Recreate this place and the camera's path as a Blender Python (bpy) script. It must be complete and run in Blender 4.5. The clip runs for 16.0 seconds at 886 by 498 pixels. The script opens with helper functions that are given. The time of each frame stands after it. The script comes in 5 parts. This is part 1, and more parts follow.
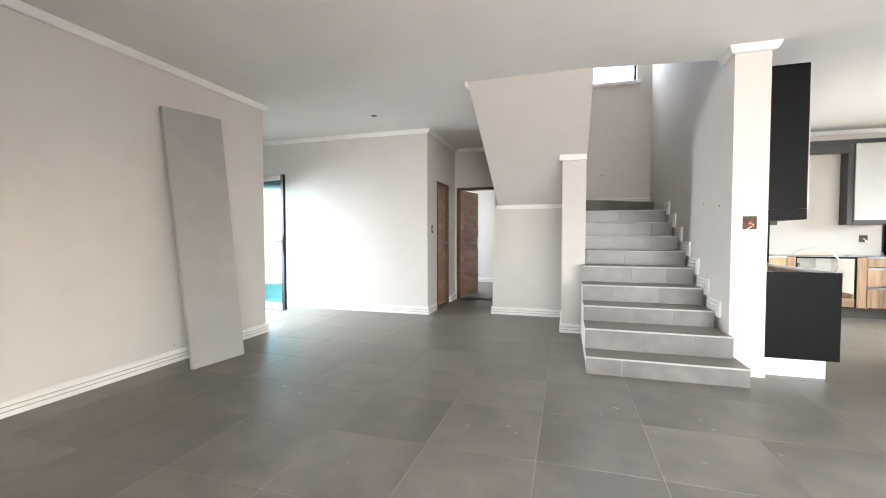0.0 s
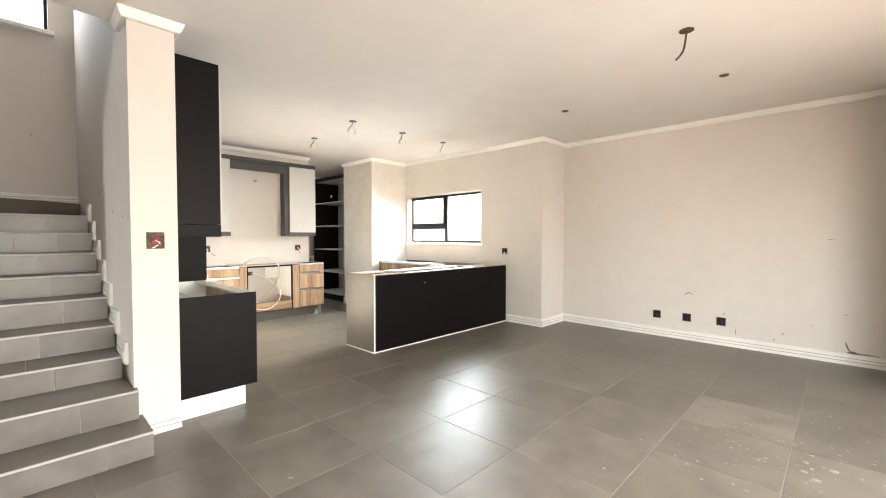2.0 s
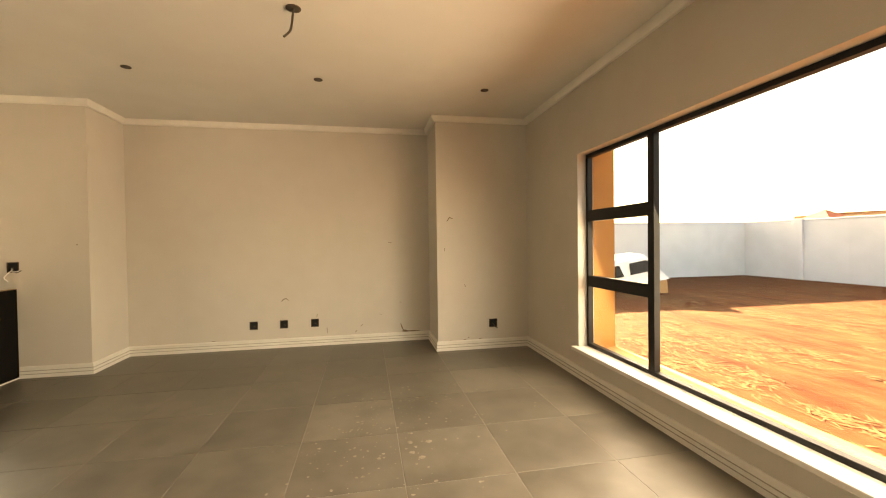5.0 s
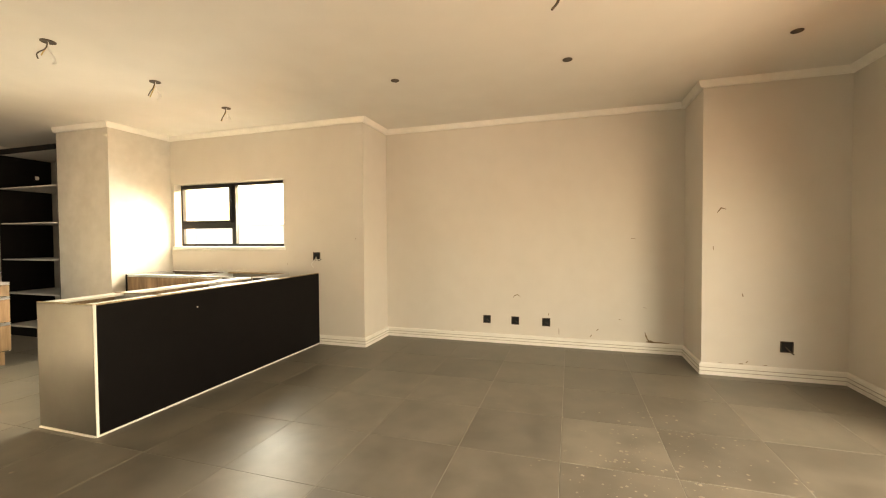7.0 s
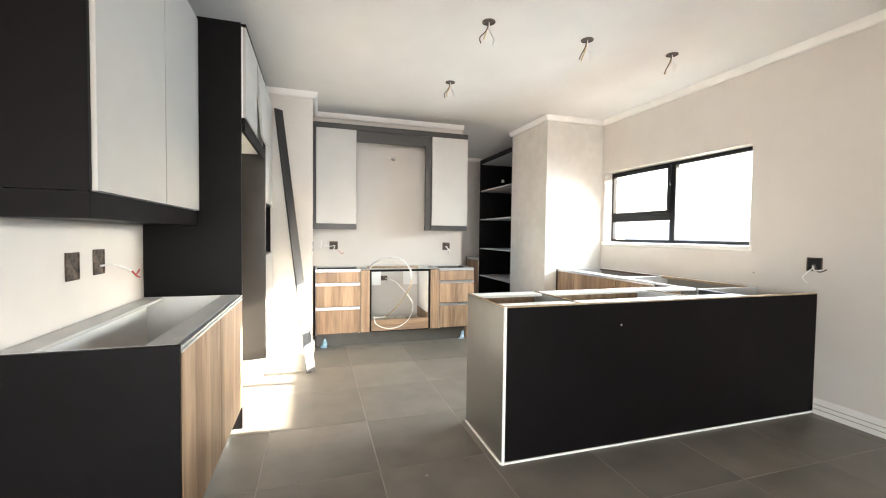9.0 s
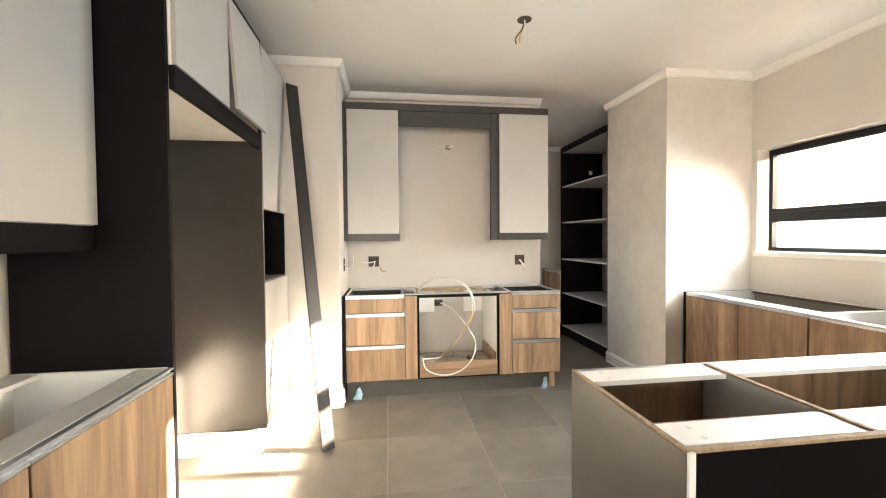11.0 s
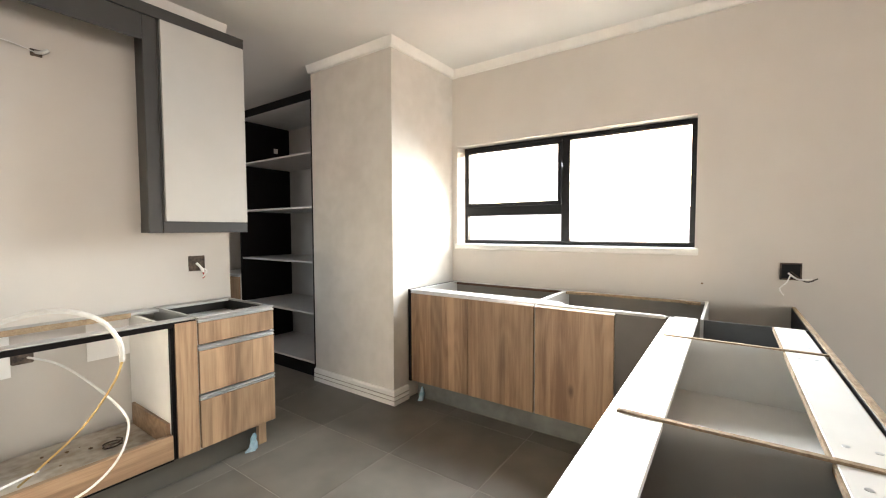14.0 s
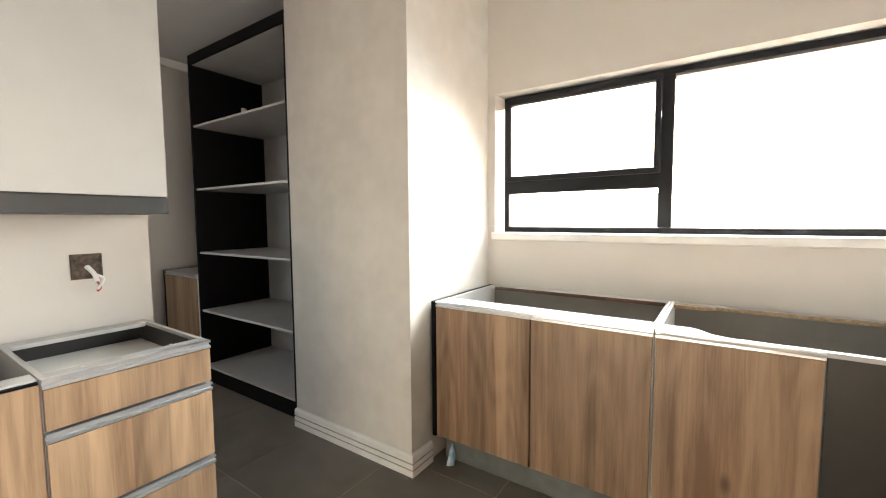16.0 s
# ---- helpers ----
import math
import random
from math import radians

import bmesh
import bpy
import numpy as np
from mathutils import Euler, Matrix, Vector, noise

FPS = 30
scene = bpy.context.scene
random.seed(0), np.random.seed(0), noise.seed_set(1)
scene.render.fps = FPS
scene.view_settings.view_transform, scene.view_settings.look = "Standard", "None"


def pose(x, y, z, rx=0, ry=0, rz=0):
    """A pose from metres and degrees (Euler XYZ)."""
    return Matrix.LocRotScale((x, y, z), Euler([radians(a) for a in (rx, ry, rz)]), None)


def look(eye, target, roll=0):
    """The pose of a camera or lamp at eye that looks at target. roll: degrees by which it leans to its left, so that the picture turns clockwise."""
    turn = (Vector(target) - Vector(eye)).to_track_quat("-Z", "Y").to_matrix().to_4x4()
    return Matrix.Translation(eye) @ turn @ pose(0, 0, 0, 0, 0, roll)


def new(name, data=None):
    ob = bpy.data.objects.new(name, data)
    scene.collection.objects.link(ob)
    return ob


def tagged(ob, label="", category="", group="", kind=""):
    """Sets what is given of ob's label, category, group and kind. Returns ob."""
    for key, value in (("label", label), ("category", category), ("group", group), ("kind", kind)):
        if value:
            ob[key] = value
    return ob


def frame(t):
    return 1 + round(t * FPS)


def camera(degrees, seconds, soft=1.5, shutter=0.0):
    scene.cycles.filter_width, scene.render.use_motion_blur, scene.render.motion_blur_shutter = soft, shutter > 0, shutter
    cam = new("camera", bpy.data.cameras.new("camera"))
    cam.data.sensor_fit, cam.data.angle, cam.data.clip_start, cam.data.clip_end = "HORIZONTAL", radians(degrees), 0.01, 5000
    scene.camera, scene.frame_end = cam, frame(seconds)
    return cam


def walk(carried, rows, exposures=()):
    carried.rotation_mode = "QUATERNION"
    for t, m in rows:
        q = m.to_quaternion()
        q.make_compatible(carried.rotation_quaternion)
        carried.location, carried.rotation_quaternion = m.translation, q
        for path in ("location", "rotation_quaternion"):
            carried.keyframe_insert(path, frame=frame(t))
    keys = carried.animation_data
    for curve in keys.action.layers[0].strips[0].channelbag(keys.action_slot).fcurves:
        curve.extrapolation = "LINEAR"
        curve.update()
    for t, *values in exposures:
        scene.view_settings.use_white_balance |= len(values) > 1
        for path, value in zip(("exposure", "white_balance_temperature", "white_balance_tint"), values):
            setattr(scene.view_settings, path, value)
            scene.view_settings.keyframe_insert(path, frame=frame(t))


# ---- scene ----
cam = camera(94.7, 16.0, soft=1.1)
PATH = [
    (0, (0.679, 0.668, 1.192), (0.098, 2.58, 1.121), -0.1),
    (0.5, (0.771, 0.819, 1.216), (0.611, 2.811, 1.12), -0.3),
    (1, (0.946, 1.075, 1.265), (1.357, 3.03, 1.168), -0.2),
    (1.5, (1.245, 1.274, 1.293), (2.218, 3.019, 1.214), 0.0),
    (2, (1.525, 1.41, 1.307), (2.956, 2.806, 1.249), -0.0),
    (2.5, (1.709, 1.562, 1.302), (3.476, 2.499, 1.265), -0.1),
    (3, (1.878, 1.627, 1.292), (3.826, 2.077, 1.273), -0.2),
    (3.5, (2.01, 1.647, 1.339), (4.01, 1.628, 1.311), -0.4),
    (3.7, (2.026, 1.672, 1.329), (4.017, 1.486, 1.305), -0.5),
    (6, (2.145, 1.917, 1.243), (4.107, 1.53, 1.209), -0.8),
    (6.5, (2.22, 2.031, 1.225), (4.218, 2.126, 1.2), -0.6),
    (7, (2.383, 2.161, 1.298), (4.292, 2.755, 1.246), -0.4),
    (7.5, (2.589, 2.361, 1.303), (4.269, 3.444, 1.241), -0.1),
    (8, (2.81, 2.614, 1.285), (4.142, 4.105, 1.223), 0.1),
    (8.5, (3.042, 2.842, 1.294), (3.991, 4.6, 1.221), 0.4),
    (9, (3.254, 3.119, 1.269), (3.849, 5.027, 1.201), 0.7),
    (9.2, (3.334, 3.233, 1.277), (3.809, 5.175, 1.21), 0.8),
    (11.3, (3.606, 4.544, 1.345), (3.872, 6.525, 1.293), -0.5),
    (11.5, (3.598, 4.675, 1.339), (3.942, 6.645, 1.28), -0.8),
    (12, (3.54, 4.981, 1.329), (4.146, 6.886, 1.253), -1.1),
    (12.5, (3.58, 5.197, 1.317), (4.487, 6.977, 1.232), -0.9),
    (13, (3.626, 5.33, 1.334), (4.83, 6.925, 1.246), -0.6),
    (13.5, (3.647, 5.405, 1.34), (5.103, 6.774, 1.254), -0.3),
    (14, (3.654, 5.465, 1.338), (5.29, 6.611, 1.243), -0.2),
    (14.5, (3.705, 5.545, 1.303), (5.463, 6.493, 1.186), -0.2),
    (15, (3.888, 5.716, 1.277), (5.686, 6.581, 1.141), -0.2),
    (15.5, (4.131, 5.964, 1.284), (5.891, 6.903, 1.146), -0.4),
    (16, (4.393, 6.274, 1.297), (6.042, 7.397, 1.152), -0.4),
]
LIGHT = [(0.0, 5.24, 6000, 10), (0.5, 5.18, 6100, 9), (1.0, 5.06, 6200, 10), (1.5, 5.01, 6500, 10), (2.0, 5.06, 6700, 10), (2.5, 5.09, 6700, 9), (3.0, 4.74, 7500, 6), (3.5, 4.25, 11500, 11), (6.0, 4.32, 12500, 13), (6.5, 4.37, 13000, 18), (7.0, 4.7, 10200, 10), (7.5, 4.94, 6600, 8), (8.0, 4.97, 6400, 10), (9.0, 4.89, 6200, 9), (11.5, 4.59, 7100, 12), (12.5, 4.54, 6900, 12), (16.0, 4.63, 6600, 10)]
walk(cam, [(t, look(eye, target, roll)) for t, eye, target, roll in PATH], LIGHT)

# ---- world, sun and large lights ----
world = bpy.data.worlds.new("sky")
scene.world = world
world.use_nodes = True
wn = world.node_tree.nodes
sky = wn.new("ShaderNodeTexSky")
sky.sky_type, sky.sun_disc = "NISHITA", False
SUN_EL, SUN_AZ = 18.2, -3.5   # degrees above the horizon; azimuth counted from +x towards +y
sky.sun_elevation, sky.sun_rotation = radians(SUN_EL), radians(90 - SUN_AZ)
sky.air_density, sky.dust_density = 1.0, 2.5
wn["Background"].inputs["Strength"].default_value = 0.05
world.node_tree.links.new(sky.outputs[0], wn["Background"].inputs["Color"])
sun_data = bpy.data.lights.new("sun", "SUN")
sun_data.energy, sun_data.angle, sun_data.color = 5.0, radians(0.6), (1.0, 0.9, 0.76)
sun_lamp = new("sun", sun_data)
toward = Vector((math.cos(radians(SUN_EL)) * math.cos(radians(SUN_AZ)), math.cos(radians(SUN_EL)) * math.sin(radians(SUN_AZ)), math.sin(radians(SUN_EL))))
sun_lamp.matrix_world = look(toward * 60, (0, 0, 0))


def sky_window(name, eye, target, w, h, watts, color, spread=180):
    d = bpy.data.lights.new(name, "AREA")
    d.shape, d.size, d.size_y, d.energy, d.color, d.spread = "RECTANGLE", w, h, watts, color, radians(spread)
    ob = new(name, d)
    ob.matrix_world = look(eye, target)
    return ob


sky_window("skylight_south_window", (2.98, -0.36, 1.18), (2.98, 2, 0.3), 5.05, 1.7, 11.5, (1.0, 0.95, 0.88), 155)
sky_window("skylight_kitchen_window", (6.95, 6.56, 1.66), (5.3, 6.3, 0.62), 1.6, 0.72, 5.3, (0.84, 0.94, 1.0), 138)
sky_window("skylight_stair_window", (1.1, 8.28, 4.25), (1.3, 6.5, 3.0), 1.3, 0.8, 1.2, (0.95, 0.97, 1.0))
sky_window("skylight_entrance_door", (-4.62, 5.72, 1.1), (-3, 5.9, 0.1), 0.8, 2.0, 4.0, (0.94, 0.97, 1.0), 125)
# Fill lamp that brightens the room beyond, at an unseen window.
sky_window("fill_light_bedroom_unseen", (-3.16, 9.45, 1.5), (-1, 9.45, 1.2), 1.4, 1.1, 2.6, (0.95, 0.97, 1.0))

# Fill lamp for the pantry shelves, set in an added, unseen window.
sky_window("fill_light_scullery_unseen", (3.75, 10.6, 1.64), (4.4, 8.6, 0.9), 1.4, 0.8, 0.9, (0.95, 0.97, 1.0), 160)


# ---- materials ----
def mat(name, c1, c2=None, rough=0.5, metal=0.0, scale=6.0, bump=0.0, bscale=80.0, stretch=(1, 1, 1), spec=0.5, vary=0.0, rvary=0.0, coat=0.0):
    """Two-scale mottled paint: c1 and c2 mixed by a coarse and a fine noise, with fine relief."""
    m = bpy.data.materials.new(name)
    m.use_nodes = True
    n, l = m.node_tree.nodes, m.node_tree.links
    p = n["Principled BSDF"]
    p.inputs["Roughness"].default_value, p.inputs["Metallic"].default_value = rough, metal
    p.inputs["Specular IOR Level"].default_value, p.inputs["Coat Weight"].default_value = spec, coat
    co = n.new("ShaderNodeTexCoord")
    mp = n.new("ShaderNodeMapping")
    mp.inputs["Scale"].default_value = stretch
    l.new(co.outputs["Object"], mp.inputs["Vector"])
    oi = n.new("ShaderNodeObjectInfo")
    off = n.new("ShaderNodeVectorMath")
    off.operation = "MULTIPLY_ADD"
    comb = n.new("ShaderNodeCombineXYZ")
    for i in range(3):
        l.new(oi.outputs["Random"], comb.inputs[i])
    off.inputs[1].default_value = (37.0, 19.0, 53.0) if vary or stretch != (1, 1, 1) else (0, 0, 0)
    l.new(comb.outputs[0], off.inputs[0])
    l.new(mp.outputs[0], off.inputs[2])
    big, fine = n.new("ShaderNodeTexNoise"), n.new("ShaderNodeTexNoise")
    big.inputs["Scale"].default_value, big.inputs["Detail"].default_value = scale * 0.25, 3
    fine.inputs["Scale"].default_value, fine.inputs["Detail"].default_value = scale, 6
    for k in (big, fine):
        l.new(off.outputs[0], k.inputs["Vector"])
    add = n.new("ShaderNodeMath")
    add.operation = "MULTIPLY_ADD"
    add.inputs[1].default_value = 0.55
    l.new(big.outputs["Fac"], add.inputs[0])
    half = n.new("ShaderNodeMath")
    half.operation = "MULTIPLY"
    half.inputs[1].default_value = 0.45
    l.new(fine.outputs["Fac"], half.inputs[0])
    l.new(half.outputs[0], add.inputs[2])
    ramp = n.new("ShaderNodeValToRGB")
    ramp.color_ramp.elements[0].position, ramp.color_ramp.elements[1].position = 0.36, 0.64
    ramp.color_ramp.elements[0].color, ramp.color_ramp.elements[1].color = (*c1, 1), (*(c2 or [min(1, v * 1.08) for v in c1]), 1)
    l.new(add.outputs[0], ramp.inputs[0])
    col = ramp.outputs[0]
    if vary:
        hs = n.new("ShaderNodeHueSaturation")
        mr = n.new("ShaderNodeMapRange")
        mr.inputs["To Min"].default_value, mr.inputs["To Max"].default_value = 1 - vary, 1 + vary
        l.new(oi.outputs["Random"], mr.inputs["Value"])
        l.new(mr.outputs[0], hs.inputs["Value"])
        l.new(col, hs.inputs["Color"])
        col = hs.outputs[0]
    l.new(col, p.inputs["Base Color"])
    if rvary:
        rr = n.new("ShaderNodeMapRange")
        rr.inputs["From Min"].default_value, rr.inputs["From Max"].default_value = 0.3, 0.7
        rr.inputs["To Min"].default_value, rr.inputs["To Max"].default_value = rough - rvary, rough + rvary
        l.new(add.outputs[0], rr.inputs["Value"])
        l.new(rr.outputs[0], p.inputs["Roughness"])
    if bump:
        bn, bp = n.new("ShaderNodeTexNoise"), n.new("ShaderNodeBump")
        bn.inputs["Scale"].default_value, bn.inputs["Detail"].default_value = bscale, 4
        bp.inputs["Strength"].default_value, bp.inputs["Distance"].default_value = bump, 0.004
        l.new(off.outputs[0], bn.inputs["Vector"])
        l.new(bn.outputs["Fac"], bp.inputs["Height"])
        l.new(bp.outputs[0], p.inputs["Normal"])
    return m


def wood(name, dark, light, along="z", knots=True):
    """Plank-print wood: long grain along one axis with cathedral figure, streaks and a few knots."""
    m = bpy.data.materials.new(name)
    m.use_nodes = True
    n, l = m.node_tree.nodes, m.node_tree.links
    p = n["Principled BSDF"]
    p.inputs["Roughness"].default_value = 0.45
    co, mp, oi = n.new("ShaderNodeTexCoord"), n.new("ShaderNodeMapping"), n.new("ShaderNodeObjectInfo")
    s = {"z": (1, 1, 0.05), "x": (0.05, 1, 1), "y": (1, 0.05, 1)}[along]
    mp.inputs["Scale"].default_value = s
    l.new(co.outputs["Object"], mp.inputs["Vector"])
    comb, off = n.new("ShaderNodeCombineXYZ"), n.new("ShaderNodeVectorMath")
    off.operation = "MULTIPLY_ADD"
    off.inputs[1].default_value = (11.0, 23.0, 7.0)
    for i in range(3):
        l.new(oi.outputs["Random"], comb.inputs[i])
    l.new(comb.outputs[0], off.inputs[0])
    l.new(mp.outputs[0], off.inputs[2])
    streak, grain, broad = (n.new("ShaderNodeTexNoise") for _ in range(3))
    for k, sc, de, di in ((streak, 24, 5, 1.6), (grain, 190, 4, 0.3), (broad, 7, 2, 0.9)):
        k.inputs["Scale"].default_value, k.inputs["Detail"].default_value, k.inputs["Distortion"].default_value = sc, de, di
        l.new(off.outputs[0], k.inputs["Vector"])
    a, b = n.new("ShaderNodeMath"), n.new("ShaderNodeMath")
    a.operation = b.operation = "MULTIPLY_ADD"
    a.inputs[1].default_value, b.inputs[1].default_value = 0.24, 0.14
    l.new(streak.outputs["Fac"], a.inputs[0])
    hb = n.new("ShaderNodeMath")
    hb.operation = "MULTIPLY"
    hb.inputs[1].default_value = 0.56
    l.new(broad.outputs["Fac"], hb.inputs[0])
    l.new(hb.outputs[0], a.inputs[2])
    l.new(grain.outputs["Fac"], b.inputs[0])
    l.new(a.outputs[0], b.inputs[2])
    ramp = n.new("ShaderNodeValToRGB")
    e = ramp.color_ramp.elements
    e[0].position, e[1].position = 0.34, 0.6
    e[0].color, e[1].color = (*dark, 1), (*light, 1)
    mid = e.new(0.5)
    mid.color = (*[0.35 * d + 0.65 * g for d, g in zip(dark, light)], 1)
    fig, ft, fs, fa = n.new("ShaderNodeTexNoise"), n.new("ShaderNodeMath"), n.new("ShaderNodeMath"), n.new("ShaderNodeMath")
    fig.inputs["Scale"].default_value, fig.inputs["Detail"].default_value, fig.inputs["Distortion"].default_value = 4.5, 1.5, 0.3
    fmap = n.new("ShaderNodeMapping")
    fmap.inputs["Scale"].default_value = [1 if v == 1 else 2.6 for v in s]
    l.new(off.outputs[0], fmap.inputs["Vector"])
    l.new(fmap.outputs[0], fig.inputs["Vector"])
    ft.operation, fs.operation, fa.operation = "MULTIPLY", "SINE", "MULTIPLY_ADD"
    ft.inputs[1].default_value, fa.inputs[1].default_value = 70.0, 0.03
    l.new(fig.outputs["Fac"], ft.inputs[0])
    l.new(ft.outputs[0], fs.inputs[0])
    l.new(fs.outputs[0], fa.inputs[0])
    l.new(b.outputs[0], fa.inputs[2])
    l.new(fa.outputs[0], ramp.inputs[0])
    col = ramp.outputs[0]
    sep, su, fl, wh, sm, tone = n.new("ShaderNodeSeparateXYZ"), n.new("ShaderNodeMath"), n.new("ShaderNodeMath"), n.new("ShaderNodeTexWhiteNoise"), n.new("ShaderNodeMapRange"), n.new("ShaderNodeHueSaturation")
    l.new(off.outputs[0], sep.inputs[0])
    i, j = {"z": (0, 1), "x": (1, 2), "y": (0, 2)}[along]
    l.new(sep.outputs[i], su.inputs[0])
    l.new(sep.outputs[j], su.inputs[1])
    fl.operation = "MULTIPLY_ADD"
    fl.inputs[1].default_value = 9.5
    l.new(su.outputs[0], fl.inputs[0])
    flo = n.new("ShaderNodeMath")
    flo.operation = "FLOOR"
    l.new(fl.outputs[0], flo.inputs[0])
    wh.noise_dimensions = "1D"
    l.new(flo.outputs[0], wh.inputs["W"])
    sm.inputs["To Min"].default_value, sm.inputs["To Max"].default_value = 0.76, 1.08
    l.new(wh.outputs["Value"], sm.inputs["Value"])
    l.new(sm.outputs[0], tone.inputs["Value"])
    l.new(col, tone.inputs["Color"])
    col = tone.outputs[0]
    if knots:
        kn, kr, mx = n.new("ShaderNodeTexVoronoi"), n.new("ShaderNodeMapRange"), n.new("ShaderNodeMix")
        kn.inputs["Scale"].default_value = 3.2
        kmp = n.new("ShaderNodeMapping")
        kmp.inputs["Scale"].default_value = [1 if v == 1 else 9.0 for v in s]
        l.new(off.outputs[0], kmp.inputs["Vector"])
        l.new(kmp.outputs[0], kn.inputs["Vector"])
        kr.inputs["From Min"].default_value, kr.inputs["From Max"].default_value = 0.02, 0.075
        kr.inputs["To Min"].default_value, kr.inputs["To Max"].default_value = 0.75, 0.0
        l.new(kn.outputs["Distance"], kr.inputs["Value"])
        mx.data_type = "RGBA"
        l.new(kr.outputs[0], mx.inputs["Factor"])
        l.new(col, mx.inputs["A"])
        mx.inputs["B"].default_value = (*[d * 0.45 for d in dark], 1)
        col = mx.outputs["Result"]
    l.new(col, p.inputs["Base Color"])
    bp = n.new("ShaderNodeBump")
    bp.inputs["Strength"].default_value, bp.inputs["Distance"].default_value = 0.12, 0.001
    l.new(b.outputs[0], bp.inputs["Height"])
    l.new(bp.outputs[0], p.inputs["Normal"])
    return m


def glass(name, tint=(1, 1, 1)):
    m = bpy.data.materials.new(name)
    m.use_nodes = True
    n, l = m.node_tree.nodes, m.node_tree.links
    tr, gl, lw, pw, mx = n.new("ShaderNodeBsdfTransparent"), n.new("ShaderNodeBsdfGlossy"), n.new("ShaderNodeLayerWeight"), n.new("ShaderNodeMath"), n.new("ShaderNodeMixShader")
    ad = n.new("ShaderNodeMath")
    tr.inputs["Color"].default_value, gl.inputs["Roughness"].default_value = (*tint, 1), 0.0
    pw.operation, ad.operation = "POWER", "MULTIPLY_ADD"
    pw.inputs[1].default_value, ad.inputs[1].default_value, ad.inputs[2].default_value = 5.0, 0.6, 0.03
    l.new(lw.outputs["Facing"], pw.inputs[0])
    l.new(pw.outputs[0], ad.inputs[0])
    l.new(ad.outputs[0], mx.inputs[0])
    l.new(tr.outputs[0], mx.inputs[1])
    l.new(gl.outputs[0], mx.inputs[2])
    l.new(mx.outputs[0], n["Material Output"].inputs["Surface"])
    return m


M_WALL = mat("warm grey plaster paint", (0.57, 0.535, 0.49), (0.595, 0.56, 0.515), 0.75, scale=5, bump=0.1, bscale=60, spec=0.25)
M_RAW = mat("skim plaster", (0.53, 0.5, 0.45), (0.6, 0.57, 0.52), 0.8, scale=9, bump=0.2, bscale=30, spec=0.2)
M_CEIL = mat("matt white ceiling paint", (0.66, 0.645, 0.615), (0.7, 0.685, 0.655), 0.85, scale=3, bump=0.05, bscale=60, spec=0.2)
M_WHITE = mat("white gloss trim", (0.7, 0.68, 0.64), (0.77, 0.75, 0.71), 0.4, scale=8, bump=0.08, bscale=30)
# Darker paint for the shade held in the skirting grooves.
M_GROOVE_SHADE = mat("groove shade", (0.36, 0.33, 0.29), (0.46, 0.42, 0.37), 0.8)
M_YELLOW = mat("ochre exterior paint", (0.33, 0.15, 0.036), (0.4, 0.19, 0.05), 0.75, scale=6, bump=0.2, bscale=70)
M_TILE = mat("taupe porcelain tile", (0.112, 0.1, 0.082), (0.175, 0.157, 0.131), 0.39, scale=5, vary=0.1, spec=0.33, rvary=0.07)
M_STEP = mat("taupe porcelain riser", (0.11, 0.098, 0.085), (0.165, 0.148, 0.13), 0.34, scale=7, bump=0.05, bscale=40, vary=0.16, rvary=0.06)
M_GROUT = mat("grey tile grout", (0.22, 0.205, 0.18), (0.3, 0.28, 0.25), 0.85, scale=20)
M_DUST = mat("plaster dust spill", (0.22, 0.195, 0.16), (0.36, 0.32, 0.27), 0.9, scale=30)
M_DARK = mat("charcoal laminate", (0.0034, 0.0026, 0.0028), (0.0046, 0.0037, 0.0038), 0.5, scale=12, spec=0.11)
M_GREY = mat("taupe grey laminate", (0.19, 0.18, 0.16), (0.22, 0.205, 0.185), 0.45, scale=10)
M_ENDP = mat("taupe sheen laminate", (0.07, 0.068, 0.06), (0.085, 0.082, 0.072), 0.28, scale=10)
M_DOOR = mat("light stone laminate door", (0.405, 0.392, 0.365), (0.43, 0.417, 0.39), 0.35, scale=6)
M_MELAMINE = mat("white melamine board", (0.76, 0.75, 0.72), (0.82, 0.81, 0.78), 0.38, scale=10)
M_DUSTY = mat("dusty melamine", (0.36, 0.3, 0.23), (0.6, 0.56, 0.5), 0.7, scale=22)
M_CHIP = mat("raw chipboard edge", (0.25, 0.17, 0.1), (0.42, 0.31, 0.2), 0.85, scale=120, bump=0.4, bscale=200)
M_SHELF = mat("pale grey melamine shelf", (0.45, 0.44, 0.42), (0.5, 0.49, 0.47), 0.4, scale=8)
M_ALU = mat("brushed aluminium", (0.62, 0.64, 0.66), (0.72, 0.74, 0.76), 0.3, 0.85, scale=40)
M_PLINTH = mat("dull aluminium-look plinth", (0.2, 0.22, 0.21), (0.27, 0.29, 0.28), 0.25, 0.4, scale=15)
M_NOSE = mat("pale nosing strip", (0.36, 0.345, 0.32), (0.42, 0.4, 0.375), 0.45, scale=20)
# Charcoal laminate again, lightened for the sun that glances off the fridge panel.
M_DARK_SUNLIT = mat("charcoal laminate lightened for sun sheen", (0.034, 0.03, 0.026), (0.04, 0.036, 0.031), 0.28, scale=10, spec=0.5)
M_STRIP = mat("charcoal filler laminate", (0.013, 0.0115, 0.011), (0.017, 0.015, 0.0145), 0.4, scale=12, spec=0.4)
# Also paints the shade inside the peninsula's last bay.
M_FILL = mat("graphite laminate and peninsula shade", (0.03, 0.0285, 0.0265), (0.037, 0.035, 0.0325), 0.4, scale=10)
M_FRAME = mat("black aluminium frame", (0.007, 0.007, 0.008), (0.01, 0.01, 0.011), 0.5, 0.0, scale=20, spec=0.25)
